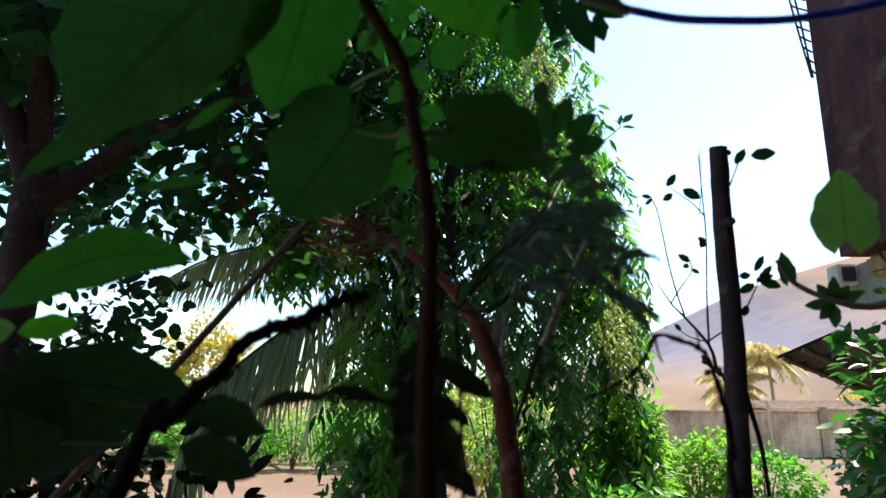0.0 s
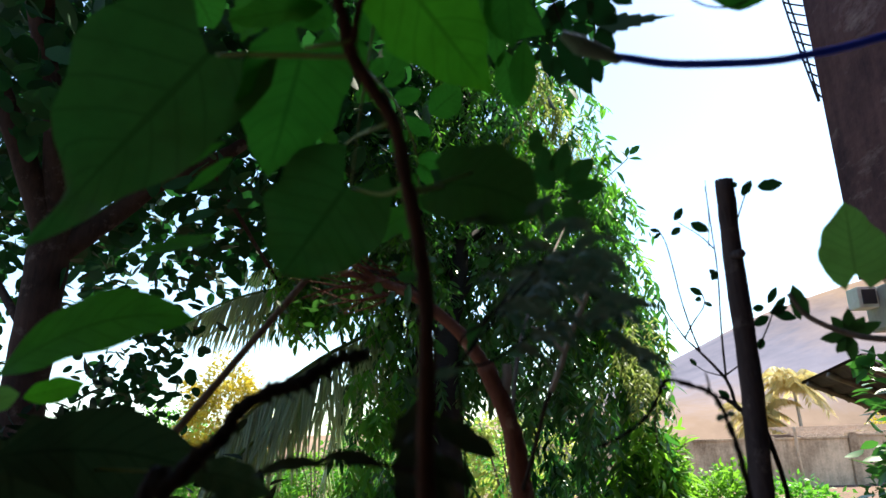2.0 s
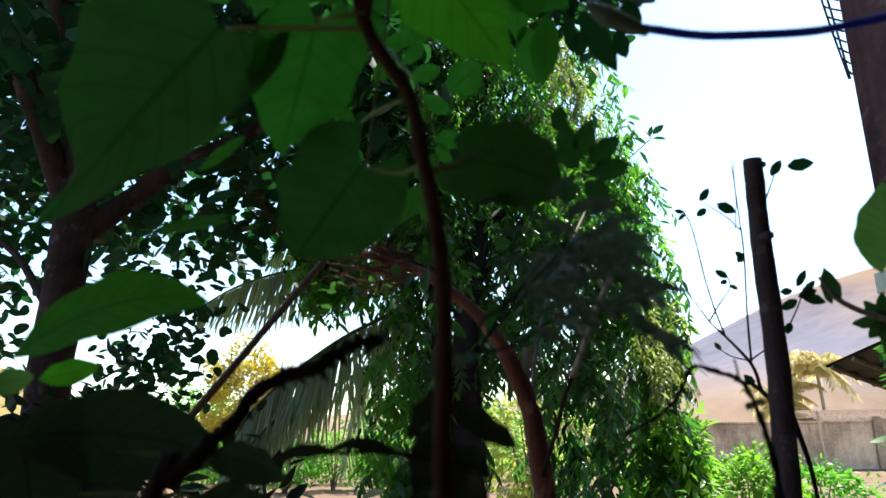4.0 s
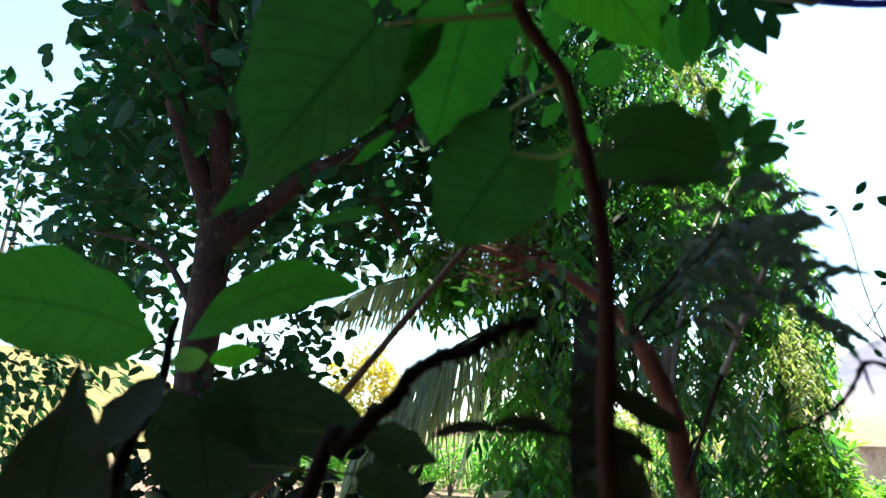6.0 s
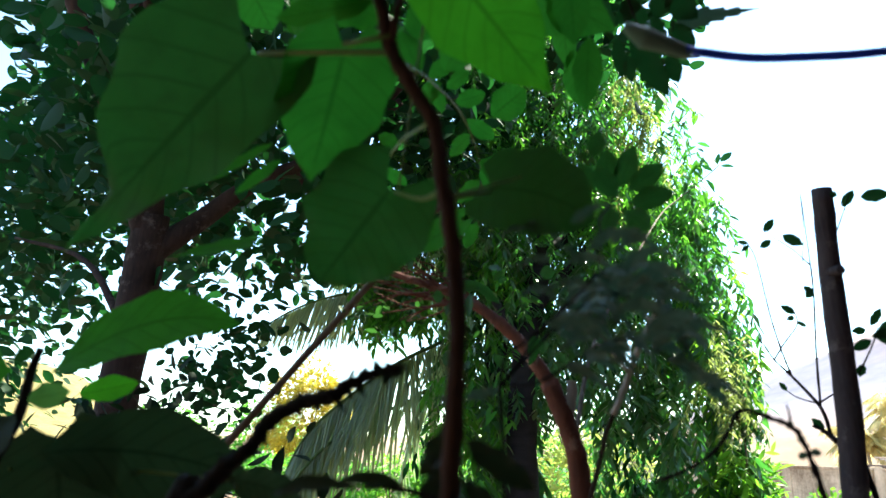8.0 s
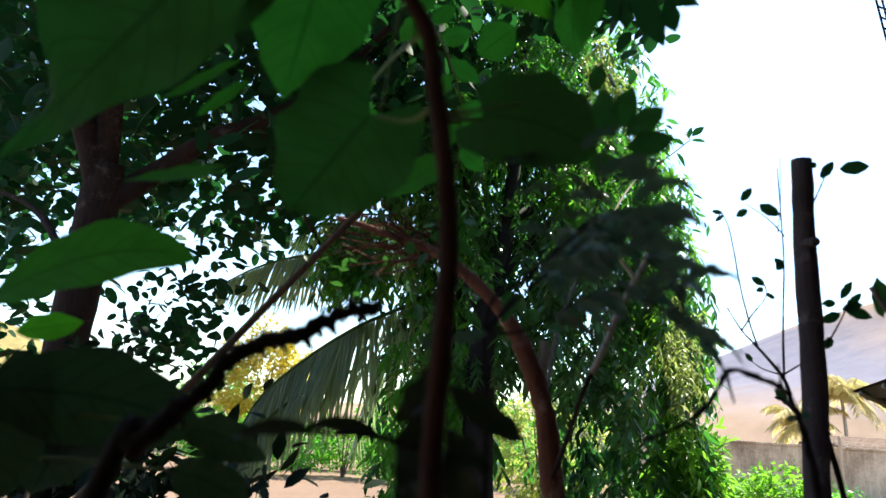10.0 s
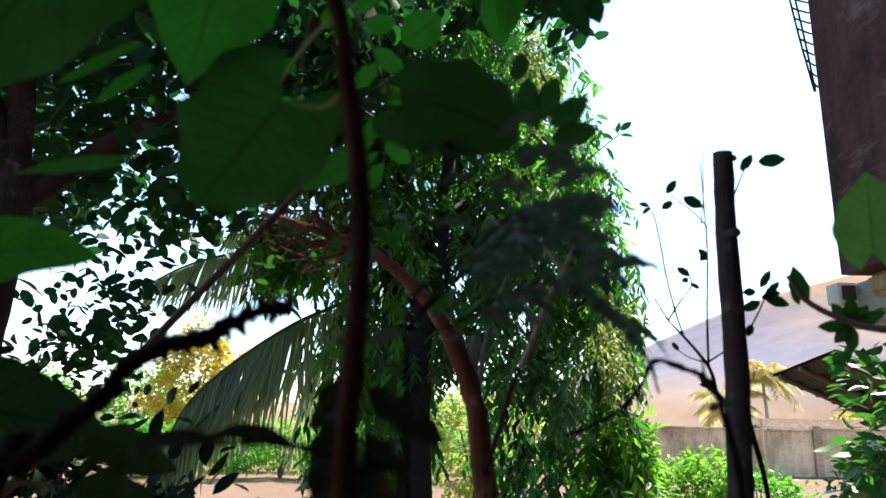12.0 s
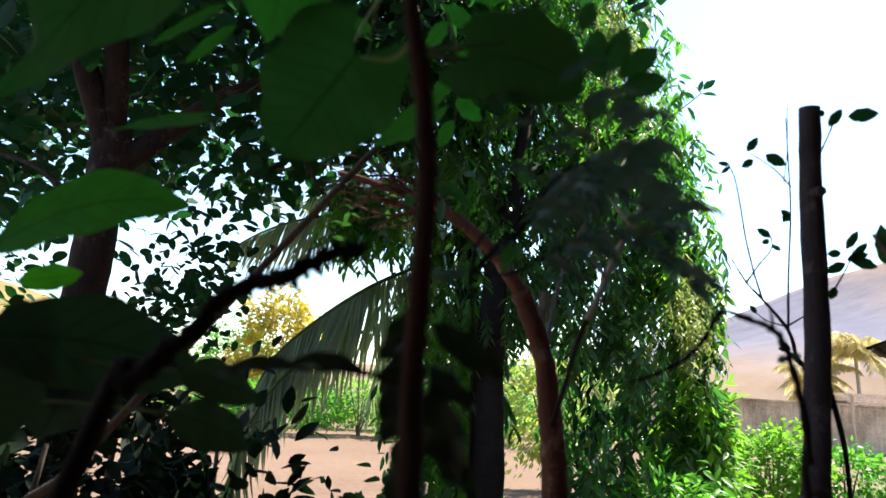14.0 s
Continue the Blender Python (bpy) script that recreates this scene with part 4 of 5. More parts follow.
near_leaf(shrub, "heart", (-0.009, 0.764, 2.230), (0.149, 0.815, 2.152), 0.120, LEAF_MID, tilt=20, droop=0.0, fold=0.12, wave=0.03)
near_leaf(shrub, "heart", (-0.275, 0.732, 1.850), (-0.350, 0.707, 1.828), 0.026, LEAF_MID, tilt=45, droop=0.0, fold=0.12, wave=0.03)
near_leaf(shrub, "ellipse", (-0.236, 0.681, 1.948), (-0.315, 0.687, 1.905), 0.016, LEAF_MID, tilt=30, droop=0.0, fold=0.12, wave=0.03)
near_leaf(shrub, "ellipse", (-0.237, 0.708, 1.940), (-0.295, 0.722, 1.905), 0.015, LEAF_MID, tilt=10, droop=0.0, fold=0.12, wave=0.03)
near_leaf(shrub, "heart", (-0.051, 0.860, 1.915), (-0.129, 0.887, 1.877), 0.046, LEAF_MID, tilt=30, droop=0.0, fold=0.12, wave=0.03)
near_leaf(shrub, "heart", (-0.162, 0.727, 2.046), (-0.211, 0.762, 1.986), 0.065, LEAF_MID, tilt=10, droop=0.0, fold=0.12, wave=0.03)
twig(shrub, "tendril", [(-0.065, 0.635, 2.059), (-0.085, 0.679, 1.984), (-0.100, 0.705, 1.899)], 0.0016, 0.0012, PETIOLE)

# ---- the lower shrub beside it ----
side = thing("side_shrub", (-0.62, 0.70, 0.0), "low shrub with broad oval dark green leaves", "shrub")
twig(side, "stem", [(-0.563, 0.647, 1.390), (-0.535, 0.686, 1.526), (-0.527, 0.696, 1.580), (-0.519, 0.715, 1.623), (-0.515, 0.728, 1.662), (-0.517, 0.734, 1.703), (-0.510, 0.734, 1.730)], 0.0105, 0.004, BARK_DARK, root=True)
near_leaf(side, "ellipse", (-0.513, 0.761, 1.706), (-0.285, 0.753, 1.762), 0.082, LEAF_MID, tilt=-25, droop=-0.028, fold=0.12, wave=0.03)
near_leaf(side, "ellipse", (-0.513, 0.700, 1.702), (-0.567, 0.470, 1.707), 0.129, LEAF_MID, tilt=25, droop=-0.012, fold=0.12, wave=0.03)
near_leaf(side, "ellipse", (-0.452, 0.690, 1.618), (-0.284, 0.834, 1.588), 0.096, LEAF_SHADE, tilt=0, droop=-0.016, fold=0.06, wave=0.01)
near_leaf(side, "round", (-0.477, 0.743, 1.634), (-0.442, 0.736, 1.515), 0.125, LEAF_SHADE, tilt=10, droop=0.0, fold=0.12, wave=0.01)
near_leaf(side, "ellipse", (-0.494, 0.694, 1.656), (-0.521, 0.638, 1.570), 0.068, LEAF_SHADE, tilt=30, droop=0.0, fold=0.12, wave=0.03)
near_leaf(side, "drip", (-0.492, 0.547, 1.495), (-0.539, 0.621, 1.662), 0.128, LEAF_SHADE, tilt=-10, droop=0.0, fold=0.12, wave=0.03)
near_leaf(side, "ellipse", (-0.498, 0.714, 1.671), (-0.465, 0.735, 1.683), 0.029, LEAF_PALE, tilt=0, droop=0.0, fold=0.12, wave=0.03)
twig(side, "petiole", [(-0.515, 0.728, 1.60), (-0.60, 1.05, 1.612), (-0.69, 1.36, 1.603)], 0.002, 0.0014, PETIOLE)
near_leaf(side, "ellipse", (-0.69, 1.36, 1.603), (-0.652, 1.37, 1.540), 0.050, LEAF_PALE, tilt=0, droop=0.0, fold=0.12, wave=0.03)
near_leaf(side, "ellipse", (-0.501, 0.707, 1.712), (-0.509, 0.700, 1.724), 0.021, LEAF_NEAR, tilt=0, droop=0.0, fold=0.12, wave=0.03)
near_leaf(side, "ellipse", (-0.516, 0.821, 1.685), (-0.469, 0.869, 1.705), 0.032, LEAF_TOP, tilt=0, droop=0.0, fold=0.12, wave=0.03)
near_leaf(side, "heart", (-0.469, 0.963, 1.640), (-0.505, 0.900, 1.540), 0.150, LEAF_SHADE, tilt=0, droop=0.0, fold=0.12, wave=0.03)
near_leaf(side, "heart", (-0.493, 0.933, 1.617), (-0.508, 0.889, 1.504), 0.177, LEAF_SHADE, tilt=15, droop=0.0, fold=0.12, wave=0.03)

# ---- bare sticks among the shrubs ----
stick = thing("leaning_stick", (-1.05, 1.32, 0.0), "thin straight grey-brown stick leaning among the shrubs", "stick")
twig(stick, "shaft", [(-0.860, 1.31, 1.254), (-0.737, 1.30, 1.40), (-0.585, 1.30, 1.58), (-0.438, 1.30, 1.756), (-0.296, 1.30, 1.925), (-0.215, 1.30, 2.021), (-0.15, 1.30, 2.10)], 0.0088, 0.0060, BARK_GREY, lump=0.0008, root=True)
branch = thing("knobby_branch", (-0.80, 0.68, 0.0), "dark knobby cut branch rising from the undergrowth", "branch")
LIMB = [(-0.285, 0.63, 1.535), (-0.250, 0.62, 1.582), (-0.222, 0.62, 1.611), (-0.202, 0.62, 1.628), (-0.187, 0.62, 1.650), (-0.162, 0.62, 1.666), (-0.130, 0.62, 1.676), (-0.104, 0.62, 1.691), (-0.072, 0.62, 1.699)]
twig(branch, "limb", LIMB, 0.0085, 0.0050, BARK_DARK, lump=0.004, root=True)
for k, p in enumerate(spline(LIMB, 5)[8:]):
    r = random.Random(k)
    for _ in range(2):
        tip = p + Vector((r.uniform(-0.012, 0.016), r.uniform(-0.008, 0.004), r.uniform(-0.017, 0.017)))
        near_leaf(branch, "tooth", p, tip, r.uniform(0.008, 0.014), LEAF_SHRED, tilt=r.uniform(-50, 50), fold=0.4, wave=0.2)

hose = thing("blue_hose", (0.5, 0.55, 2.05), "thin dark blue garden hose hung across between shrub and house", "hose")
twig(hose, "tube", [(0.183, 0.610, 1.990), (0.207, 0.645, 2.009), (0.255, 0.65, 2.003), (0.318, 0.65, 2.001), (0.360, 0.652, 2.003), (0.395, 0.655, 2.009), (0.47, 0.658, 2.026), (0.60, 0.66, 2.07), (0.95, 0.67, 2.24), (1.8, 0.68, 2.62), (2.69, 0.70, 2.9)], 0.0046, 0.0046, HOSE)
twig(hose, "connector", [(0.128, 0.595, 2.009), (0.133, 0.596, 2.007), (0.140, 0.598, 2.003), (0.146, 0.600, 2.000)], 0.0035, 0.0100, GREY_GREEN, label="grey-green hose end")
twig(hose, "sleeve", [(0.145, 0.600, 2.000), (0.158, 0.603, 1.996), (0.172, 0.607, 1.992), (0.188, 0.616, 1.990)], 0.0100, 0.0052, GREY_GREEN, label="grey-green tapering sleeve")

# ---- spray of toothed leaflets ----
spray = thing("toothed_leaf_spray", (0.05, 0.66, 0.0), "dark spray of narrow toothed drooping leaflets", "shrub")
twig(spray, "stem", [(0.018, 0.665, 1.555), (0.013, 0.663, 1.699), (0.037, 0.646, 1.728), (0.069, 0.627, 1.752), (0.093, 0.616, 1.776), (0.101, 0.606, 1.800)], 0.002, 0.001, BARK_DARK, root=True)
near_leaf(spray, "ellipse", (0.111, 0.606, 1.795), (0.149, 0.591, 1.792), 0.009, LEAF_SPRAY, tilt=35, droop=-0.014, fold=0.3, wave=0.25)
near_leaf(spray, "ellipse", (0.109, 0.603, 1.804), (0.142, 0.589, 1.805), 0.007, LEAF_SPRAY, tilt=35, droop=-0.006, fold=0.3, wave=0.25)
near_leaf(spray, "ellipse", (0.105, 0.617, 1.766), (0.140, 0.601, 1.773), 0.010, LEAF_SPRAY, tilt=35, droop=-0.006, fold=0.3, wave=0.25)
near_leaf(spray, "ellipse", (0.128, 0.610, 1.772), (0.170, 0.593, 1.768), 0.013, LEAF_SPRAY, tilt=35, droop=-0.012, fold=0.3, wave=0.25)
near_leaf(spray, "ellipse", (0.117, 0.615, 1.766), (0.149, 0.604, 1.755), 0.009, LEAF_SPRAY, tilt=35, droop=-0.004, fold=0.3, wave=0.25)
near_leaf(spray, "ellipse", (0.110, 0.622, 1.746), (0.151, 0.606, 1.746), 0.011, LEAF_SPRAY, tilt=35, droop=-0.01, fold=0.3, wave=0.25)
near_leaf(spray, "ellipse", (0.145, 0.614, 1.741), (0.175, 0.600, 1.735), 0.010, LEAF_SPRAY, tilt=35, droop=-0.004, fold=0.3, wave=0.25)
near_leaf(spray, "ellipse", (0.130, 0.621, 1.727), (0.162, 0.606, 1.730), 0.010, LEAF_SPRAY, tilt=35, droop=-0.002, fold=0.3, wave=0.25)
near_leaf(spray, "ellipse", (0.155, 0.615, 1.723), (0.197, 0.594, 1.725), 0.010, LEAF_SPRAY, tilt=35, droop=-0.012, fold=0.3, wave=0.25)
near_leaf(spray, "ellipse", (0.165, 0.619, 1.684), (0.178, 0.609, 1.685), 0.008, LEAF_SPRAY, tilt=35, droop=-0.012, fold=0.3, wave=0.25)
near_leaf(spray, "ellipse", (0.070, 0.610, 1.805), (0.019, 0.605, 1.815), 0.011, LEAF_SPRAY, tilt=35, droop=-0.01, fold=0.3, wave=0.25)
near_leaf(spray, "ellipse", (0.053, 0.632, 1.739), (0.106, 0.623, 1.722), 0.013, LEAF_SPRAY, tilt=35, droop=-0.01, fold=0.3, wave=0.25)
near_leaf(spray, "ellipse", (0.069, 0.626, 1.756), (0.030, 0.623, 1.762), 0.011, LEAF_SPRAY, tilt=35, droop=-0.01, fold=0.3, wave=0.25)
near_leaf(spray, "ellipse", (0.071, 0.616, 1.789), (0.111, 0.605, 1.782), 0.010, LEAF_SPRAY, tilt=35, droop=-0.01, fold=0.3, wave=0.25)

rng_spray = random.Random(23)
for start, end, lift in [((0.045, 0.700, 1.730), (0.190, 0.715, 1.740), 0.05), ((0.050, 0.715, 1.700), (0.215, 0.735, 1.695), 0.045), ((0.060, 0.720, 1.760), (0.175, 0.760, 1.790), 0.04), ((0.050, 0.760, 1.745), (0.120, 0.800, 1.815), 0.02)]:
    a, b = Vector(start), Vector(end)
    mid = a.lerp(b, 0.5) + Vector((0, 0, lift))
    rib = spline([a, mid, b], 10)
    part("frond", tube([(0.013, 0.665, 1.69), a, mid, b], 0.0016, 0.0008, 6), BARK_DARK, spray)
    for k in range(3, 20, 2):
        p = rib[k]
        for sgn in (-1, 1):
            way = Vector((rng_spray.uniform(0.2, 0.8), sgn * rng_spray.uniform(0.2, 0.9), rng_spray.uniform(-0.75, 0.05))).normalized()
            near_leaf(spray, "tooth", p, p + way * rng_spray.uniform(0.045, 0.068), rng_spray.uniform(0.013, 0.019), LEAF_SPRAY, tilt=rng_spray.uniform(-40, 40), droop=-rng_spray.uniform(0.004, 0.012), fold=0.3, wave=0.15)
for px, pz, tx, tz in [(0.105, 1.915, 0.098, 1.955), (0.125, 1.925, 0.128, 1.972), (0.14, 1.925, 0.158, 1.974), (0.15, 1.92, 0.190, 1.950), (0.15, 1.905, 0.200, 1.915), (0.13, 1.90, 0.120, 1.868), (0.145, 1.895, 0.172, 1.872), (0.11, 1.90, 0.082, 1.905)]:
    near_leaf(spray, "ellipse", (px, 0.78, pz), (tx, 0.775, tz), 0.026, LEAF_NEAR, tilt=10, fold=0.15, wave=0.05)
twig(spray, "twig", [(0.101, 0.606, 1.800), (0.11, 0.70, 1.86), (0.13, 0.78, 1.905), (0.14, 0.78, 1.93)], 0.0014, 0.0009, BARK_DARK)

# ---- cut sapling with side twigs ----
pole = thing("cut_sapling", (0.615, 1.47, 0.0), "bare cut sapling pole with thin leafy side twigs", "sapling")
twig(pole, "trunk", [(0.606, 1.474, 1.353), (0.617, 1.481, 1.435), (0.646, 1.512, 1.705), (0.648, 1.511, 2.004), (0.645, 1.490, 2.188)], 0.0255, 0.0205, BARK_POLE, lump=0.003, root=True)
twig(pole, "stub", [(0.644, 1.500, 2.008), (0.651, 1.485, 2.006), (0.653, 1.471, 2.006)], 0.012, 0.009, BARK_POLE, lump=0.002)
twig(pole, "twig", [(0.655, 1.52, 1.600), (0.690, 1.68, 1.660), (0.688, 1.72, 1.690), (0.673, 1.72, 1.747), (0.619, 1.72, 1.816), (0.585, 1.72, 1.854), (0.554, 1.72, 1.907)], 0.0062, 0.0016, BARK_DARK, lump=0.0012)
twig(pole, "twig", [(0.619, 1.72, 1.816), (0.602, 1.72, 1.880), (0.587, 1.72, 1.956), (0.576, 1.72, 2.044), (0.566, 1.72, 2.105), (0.552, 1.72, 2.140)], 0.0026, 0.0014, BARK_DARK, lump=0.0004)
twig(pole, "twig", [(0.585, 1.72, 1.854), (0.612, 1.72, 1.894), (0.643, 1.72, 1.934), (0.643, 1.72, 1.963), (0.630, 1.72, 1.975)], 0.0022, 0.0012, BARK_DARK, lump=0.0004)
twig(pole, "twig", [(0.673, 1.72, 1.750), (0.679, 1.72, 1.877), (0.690, 1.72, 2.024), (0.690, 1.72, 2.148), (0.689, 1.72, 2.259)], 0.0030, 0.0012, BARK_DARK, lump=0.0005)
twig(pole, "twig", [(0.673, 1.72, 1.758), (0.690, 1.70, 1.772), (0.700, 1.66, 1.785)], 0.0024, 0.0016, BARK_DARK)
twig(pole, "twig", [(0.667, 1.72, 1.756), (0.627, 1.72, 1.768), (0.605, 1.72, 1.783)], 0.0018, 0.001, BARK_DARK)
twig(pole, "knob", [(0.690, 1.70, 1.672), (0.668, 1.72, 1.700), (0.650, 1.72, 1.706)], 0.0060, 0.0030, BARK_DARK, lump=0.003)
for base, tip, wide in [((0.554, 1.72, 2.138), (0.528, 1.72, 2.143), 0.012), ((0.556, 1.72, 2.134), (0.535, 1.72, 2.116), 0.011), ((0.643, 1.72, 1.963), (0.612, 1.72, 1.983), 0.018), ((0.640, 1.72, 1.955), (0.622, 1.72, 1.948), 0.014), ((0.645, 1.72, 1.945), (0.665, 1.72, 1.932), 0.012), ((0.688, 1.72, 2.020), (0.672, 1.72, 2.000), 0.020), ((0.690, 1.72, 2.010), (0.668, 1.72, 2.030), 0.016), ((0.690, 1.70, 1.672), (0.720, 1.70, 1.650), 0.022), ((0.675, 1.72, 1.700), (0.650, 1.72, 1.722), 0.018), ((0.605, 1.72, 1.783), (0.590, 1.72, 1.802), 0.012)]:
    near_leaf(pole, "ellipse", base, tip, wide, LEAF_DARK, tilt=10, fold=0.3, wave=0.06)
twig(pole, "twig", [(0.625, 1.550, 2.036), (0.587, 1.531, 2.066), (0.542, 1.536, 2.103)], 0.0018, 0.001, BARK_DARK)
twig(pole, "twig", [(0.669, 1.515, 2.091), (0.676, 1.470, 2.135), (0.683, 1.457, 2.163)], 0.002, 0.001, BARK_DARK)
twig(pole, "twig", [(0.677, 1.514, 1.801), (0.693, 1.474, 1.855), (0.702, 1.463, 1.890)], 0.002, 0.001, BARK_DARK)
twig(pole, "twig", [(0.659, 1.510, 1.634), (0.678, 1.499, 1.520), (0.680, 1.488, 1.413)], 0.006, 0.004, BARK_DARK)
twig(pole, "twig", [(0.604, 1.533, 2.038), (0.606, 1.513, 2.099), (0.599, 1.484, 2.187)], 0.0012, 0.0008, BARK_DARK)
near_leaf(pole, "ellipse", (0.701, 1.452, 2.154), (0.748, 1.429, 2.152), 0.028, LEAF_DARK, tilt=0, droop=0.0, fold=0.12, wave=0.03)
near_leaf(pole, "ellipse", (0.672, 1.471, 2.140), (0.690, 1.451, 2.170), 0.020, LEAF_DARK, tilt=0, droop=0.0, fold=0.12, wave=0.03)
near_leaf(pole, "ellipse", (0.568, 1.528, 2.098), (0.606, 1.521, 2.073), 0.024, LEAF_DARK, tilt=0, droop=0.0, fold=0.12, wave=0.03)
near_leaf(pole, "ellipse", (0.534, 1.537, 2.108), (0.552, 1.521, 2.134), 0.018, LEAF_DARK, tilt=0, droop=0.0, fold=0.12, wave=0.03)
near_leaf(pole, "ellipse", (0.547, 1.538, 2.090), (0.526, 1.549, 2.076), 0.017, LEAF_DARK, tilt=0, droop=0.0, fold=0.12, wave=0.03)
near_leaf(pole, "ellipse", (0.706, 1.524, 1.890), (0.683, 1.534, 1.890), 0.018, LEAF_DARK, tilt=0, droop=0.0, fold=0.12, wave=0.03)
near_leaf(pole, "ellipse", (0.713, 1.524, 1.870), (0.683, 1.541, 1.852), 0.021, LEAF_DARK, tilt=0, droop=0.0, fold=0.12, wave=0.03)
near_leaf(pole, "ellipse", (0.715, 1.522, 1.876), (0.749, 1.504, 1.887), 0.020, LEAF_DARK, tilt=0, droop=0.0, fold=0.12, wave=0.03)
near_leaf(pole, "ellipse", (0.721, 1.519, 1.878), (0.763, 1.502, 1.859), 0.023, LEAF_DARK, tilt=0, droop=0.0, fold=0.12, wave=0.03)
near_leaf(pole, "ellipse", (0.714, 1.519, 1.898), (0.731, 1.503, 1.933), 0.017, LEAF_DARK, tilt=0, droop=0.0, fold=0.12, wave=0.03)
near_leaf(pole, "ellipse", (0.698, 1.539, 1.823), (0.690, 1.546, 1.798), 0.017, LEAF_DARK, tilt=0, droop=0.0, fold=0.12, wave=0.03)
near_leaf(pole, "ellipse", (0.662, 1.467, 2.161), (0.652, 1.467, 2.173), 0.013, LEAF_DARK, tilt=0, droop=0.0, fold=0.12, wave=0.03)
near_leaf(pole, "ellipse", (0.725, 1.517, 1.881), (0.746, 1.501, 1.909), 0.016, LEAF_DARK, tilt=0, droop=0.0, fold=0.12, wave=0.03)

# ---- heart-leaved branch by the house ----
vine = thing("heart_leaf_branch", (0.92, 1.0, 0.0), "pale green heart-shaped leaf on a branch beside the house", "shrub")
twig(vine, "branch", [(0.604, 1.197, 1.856), (0.629, 1.192, 1.813), (0.680, 1.170, 1.778), (0.726, 1.145, 1.763), (0.809, 1.090, 1.753), (0.803, 1.096, 1.500)], 0.0042, 0.007, BARK_GREY, root='end')
twig(vine, "petiole", [(0.796, 1.072, 1.750), (0.649, 0.923, 1.764), (0.607, 0.905, 1.793), (0.575, 0.892, 1.822)], 0.003, 0.002, PETIOLE)
near_leaf(vine, "heart", (0.551, 0.898, 1.820), (0.559, 0.903, 1.925), 0.084, LEAF_PALE, tilt=0, droop=0.0, fold=0.12, wave=0.03)
near_leaf(vine, "heart", (0.622, 1.195, 1.819), (0.611, 1.191, 1.872), 0.030, LEAF_NEAR, tilt=0, droop=0.0, fold=0.12, wave=0.03)
near_leaf(vine, "ellipse", (0.711, 1.218, 1.779), (0.668, 1.241, 1.779), 0.021, LEAF_MID_SMALL, tilt=0, droop=0.0, fold=0.12, wave=0.03)
near_leaf(vine, "ellipse", (0.711, 1.218, 1.779), (0.687, 1.226, 1.817), 0.021, LEAF_MID_SMALL, tilt=0, droop=0.0, fold=0.12, wave=0.03)
near_leaf(vine, "ellipse", (0.711, 1.218, 1.779), (0.711, 1.210, 1.829), 0.021, LEAF_MID_SMALL, tilt=0, droop=0.0, fold=0.12, wave=0.03)
near_leaf(vine, "ellipse", (0.711, 1.218, 1.779), (0.732, 1.201, 1.811), 0.021, LEAF_MID_SMALL, tilt=0, droop=0.0, fold=0.12, wave=0.03)
near_leaf(vine, "ellipse", (0.711, 1.218, 1.779), (0.689, 1.233, 1.752), 0.021, LEAF_MID_SMALL, tilt=0, droop=0.0, fold=0.12, wave=0.03)
near_leaf(vine, "ellipse", (0.711, 1.218, 1.779), (0.710, 1.223, 1.735), 0.021, LEAF_MID_SMALL, tilt=0, droop=0.0, fold=0.12, wave=0.03)
near_leaf(vine, "ellipse", (0.711, 1.218, 1.779), (0.753, 1.190, 1.799), 0.021, LEAF_MID_SMALL, tilt=0, droop=0.0, fold=0.12, wave=0.03)

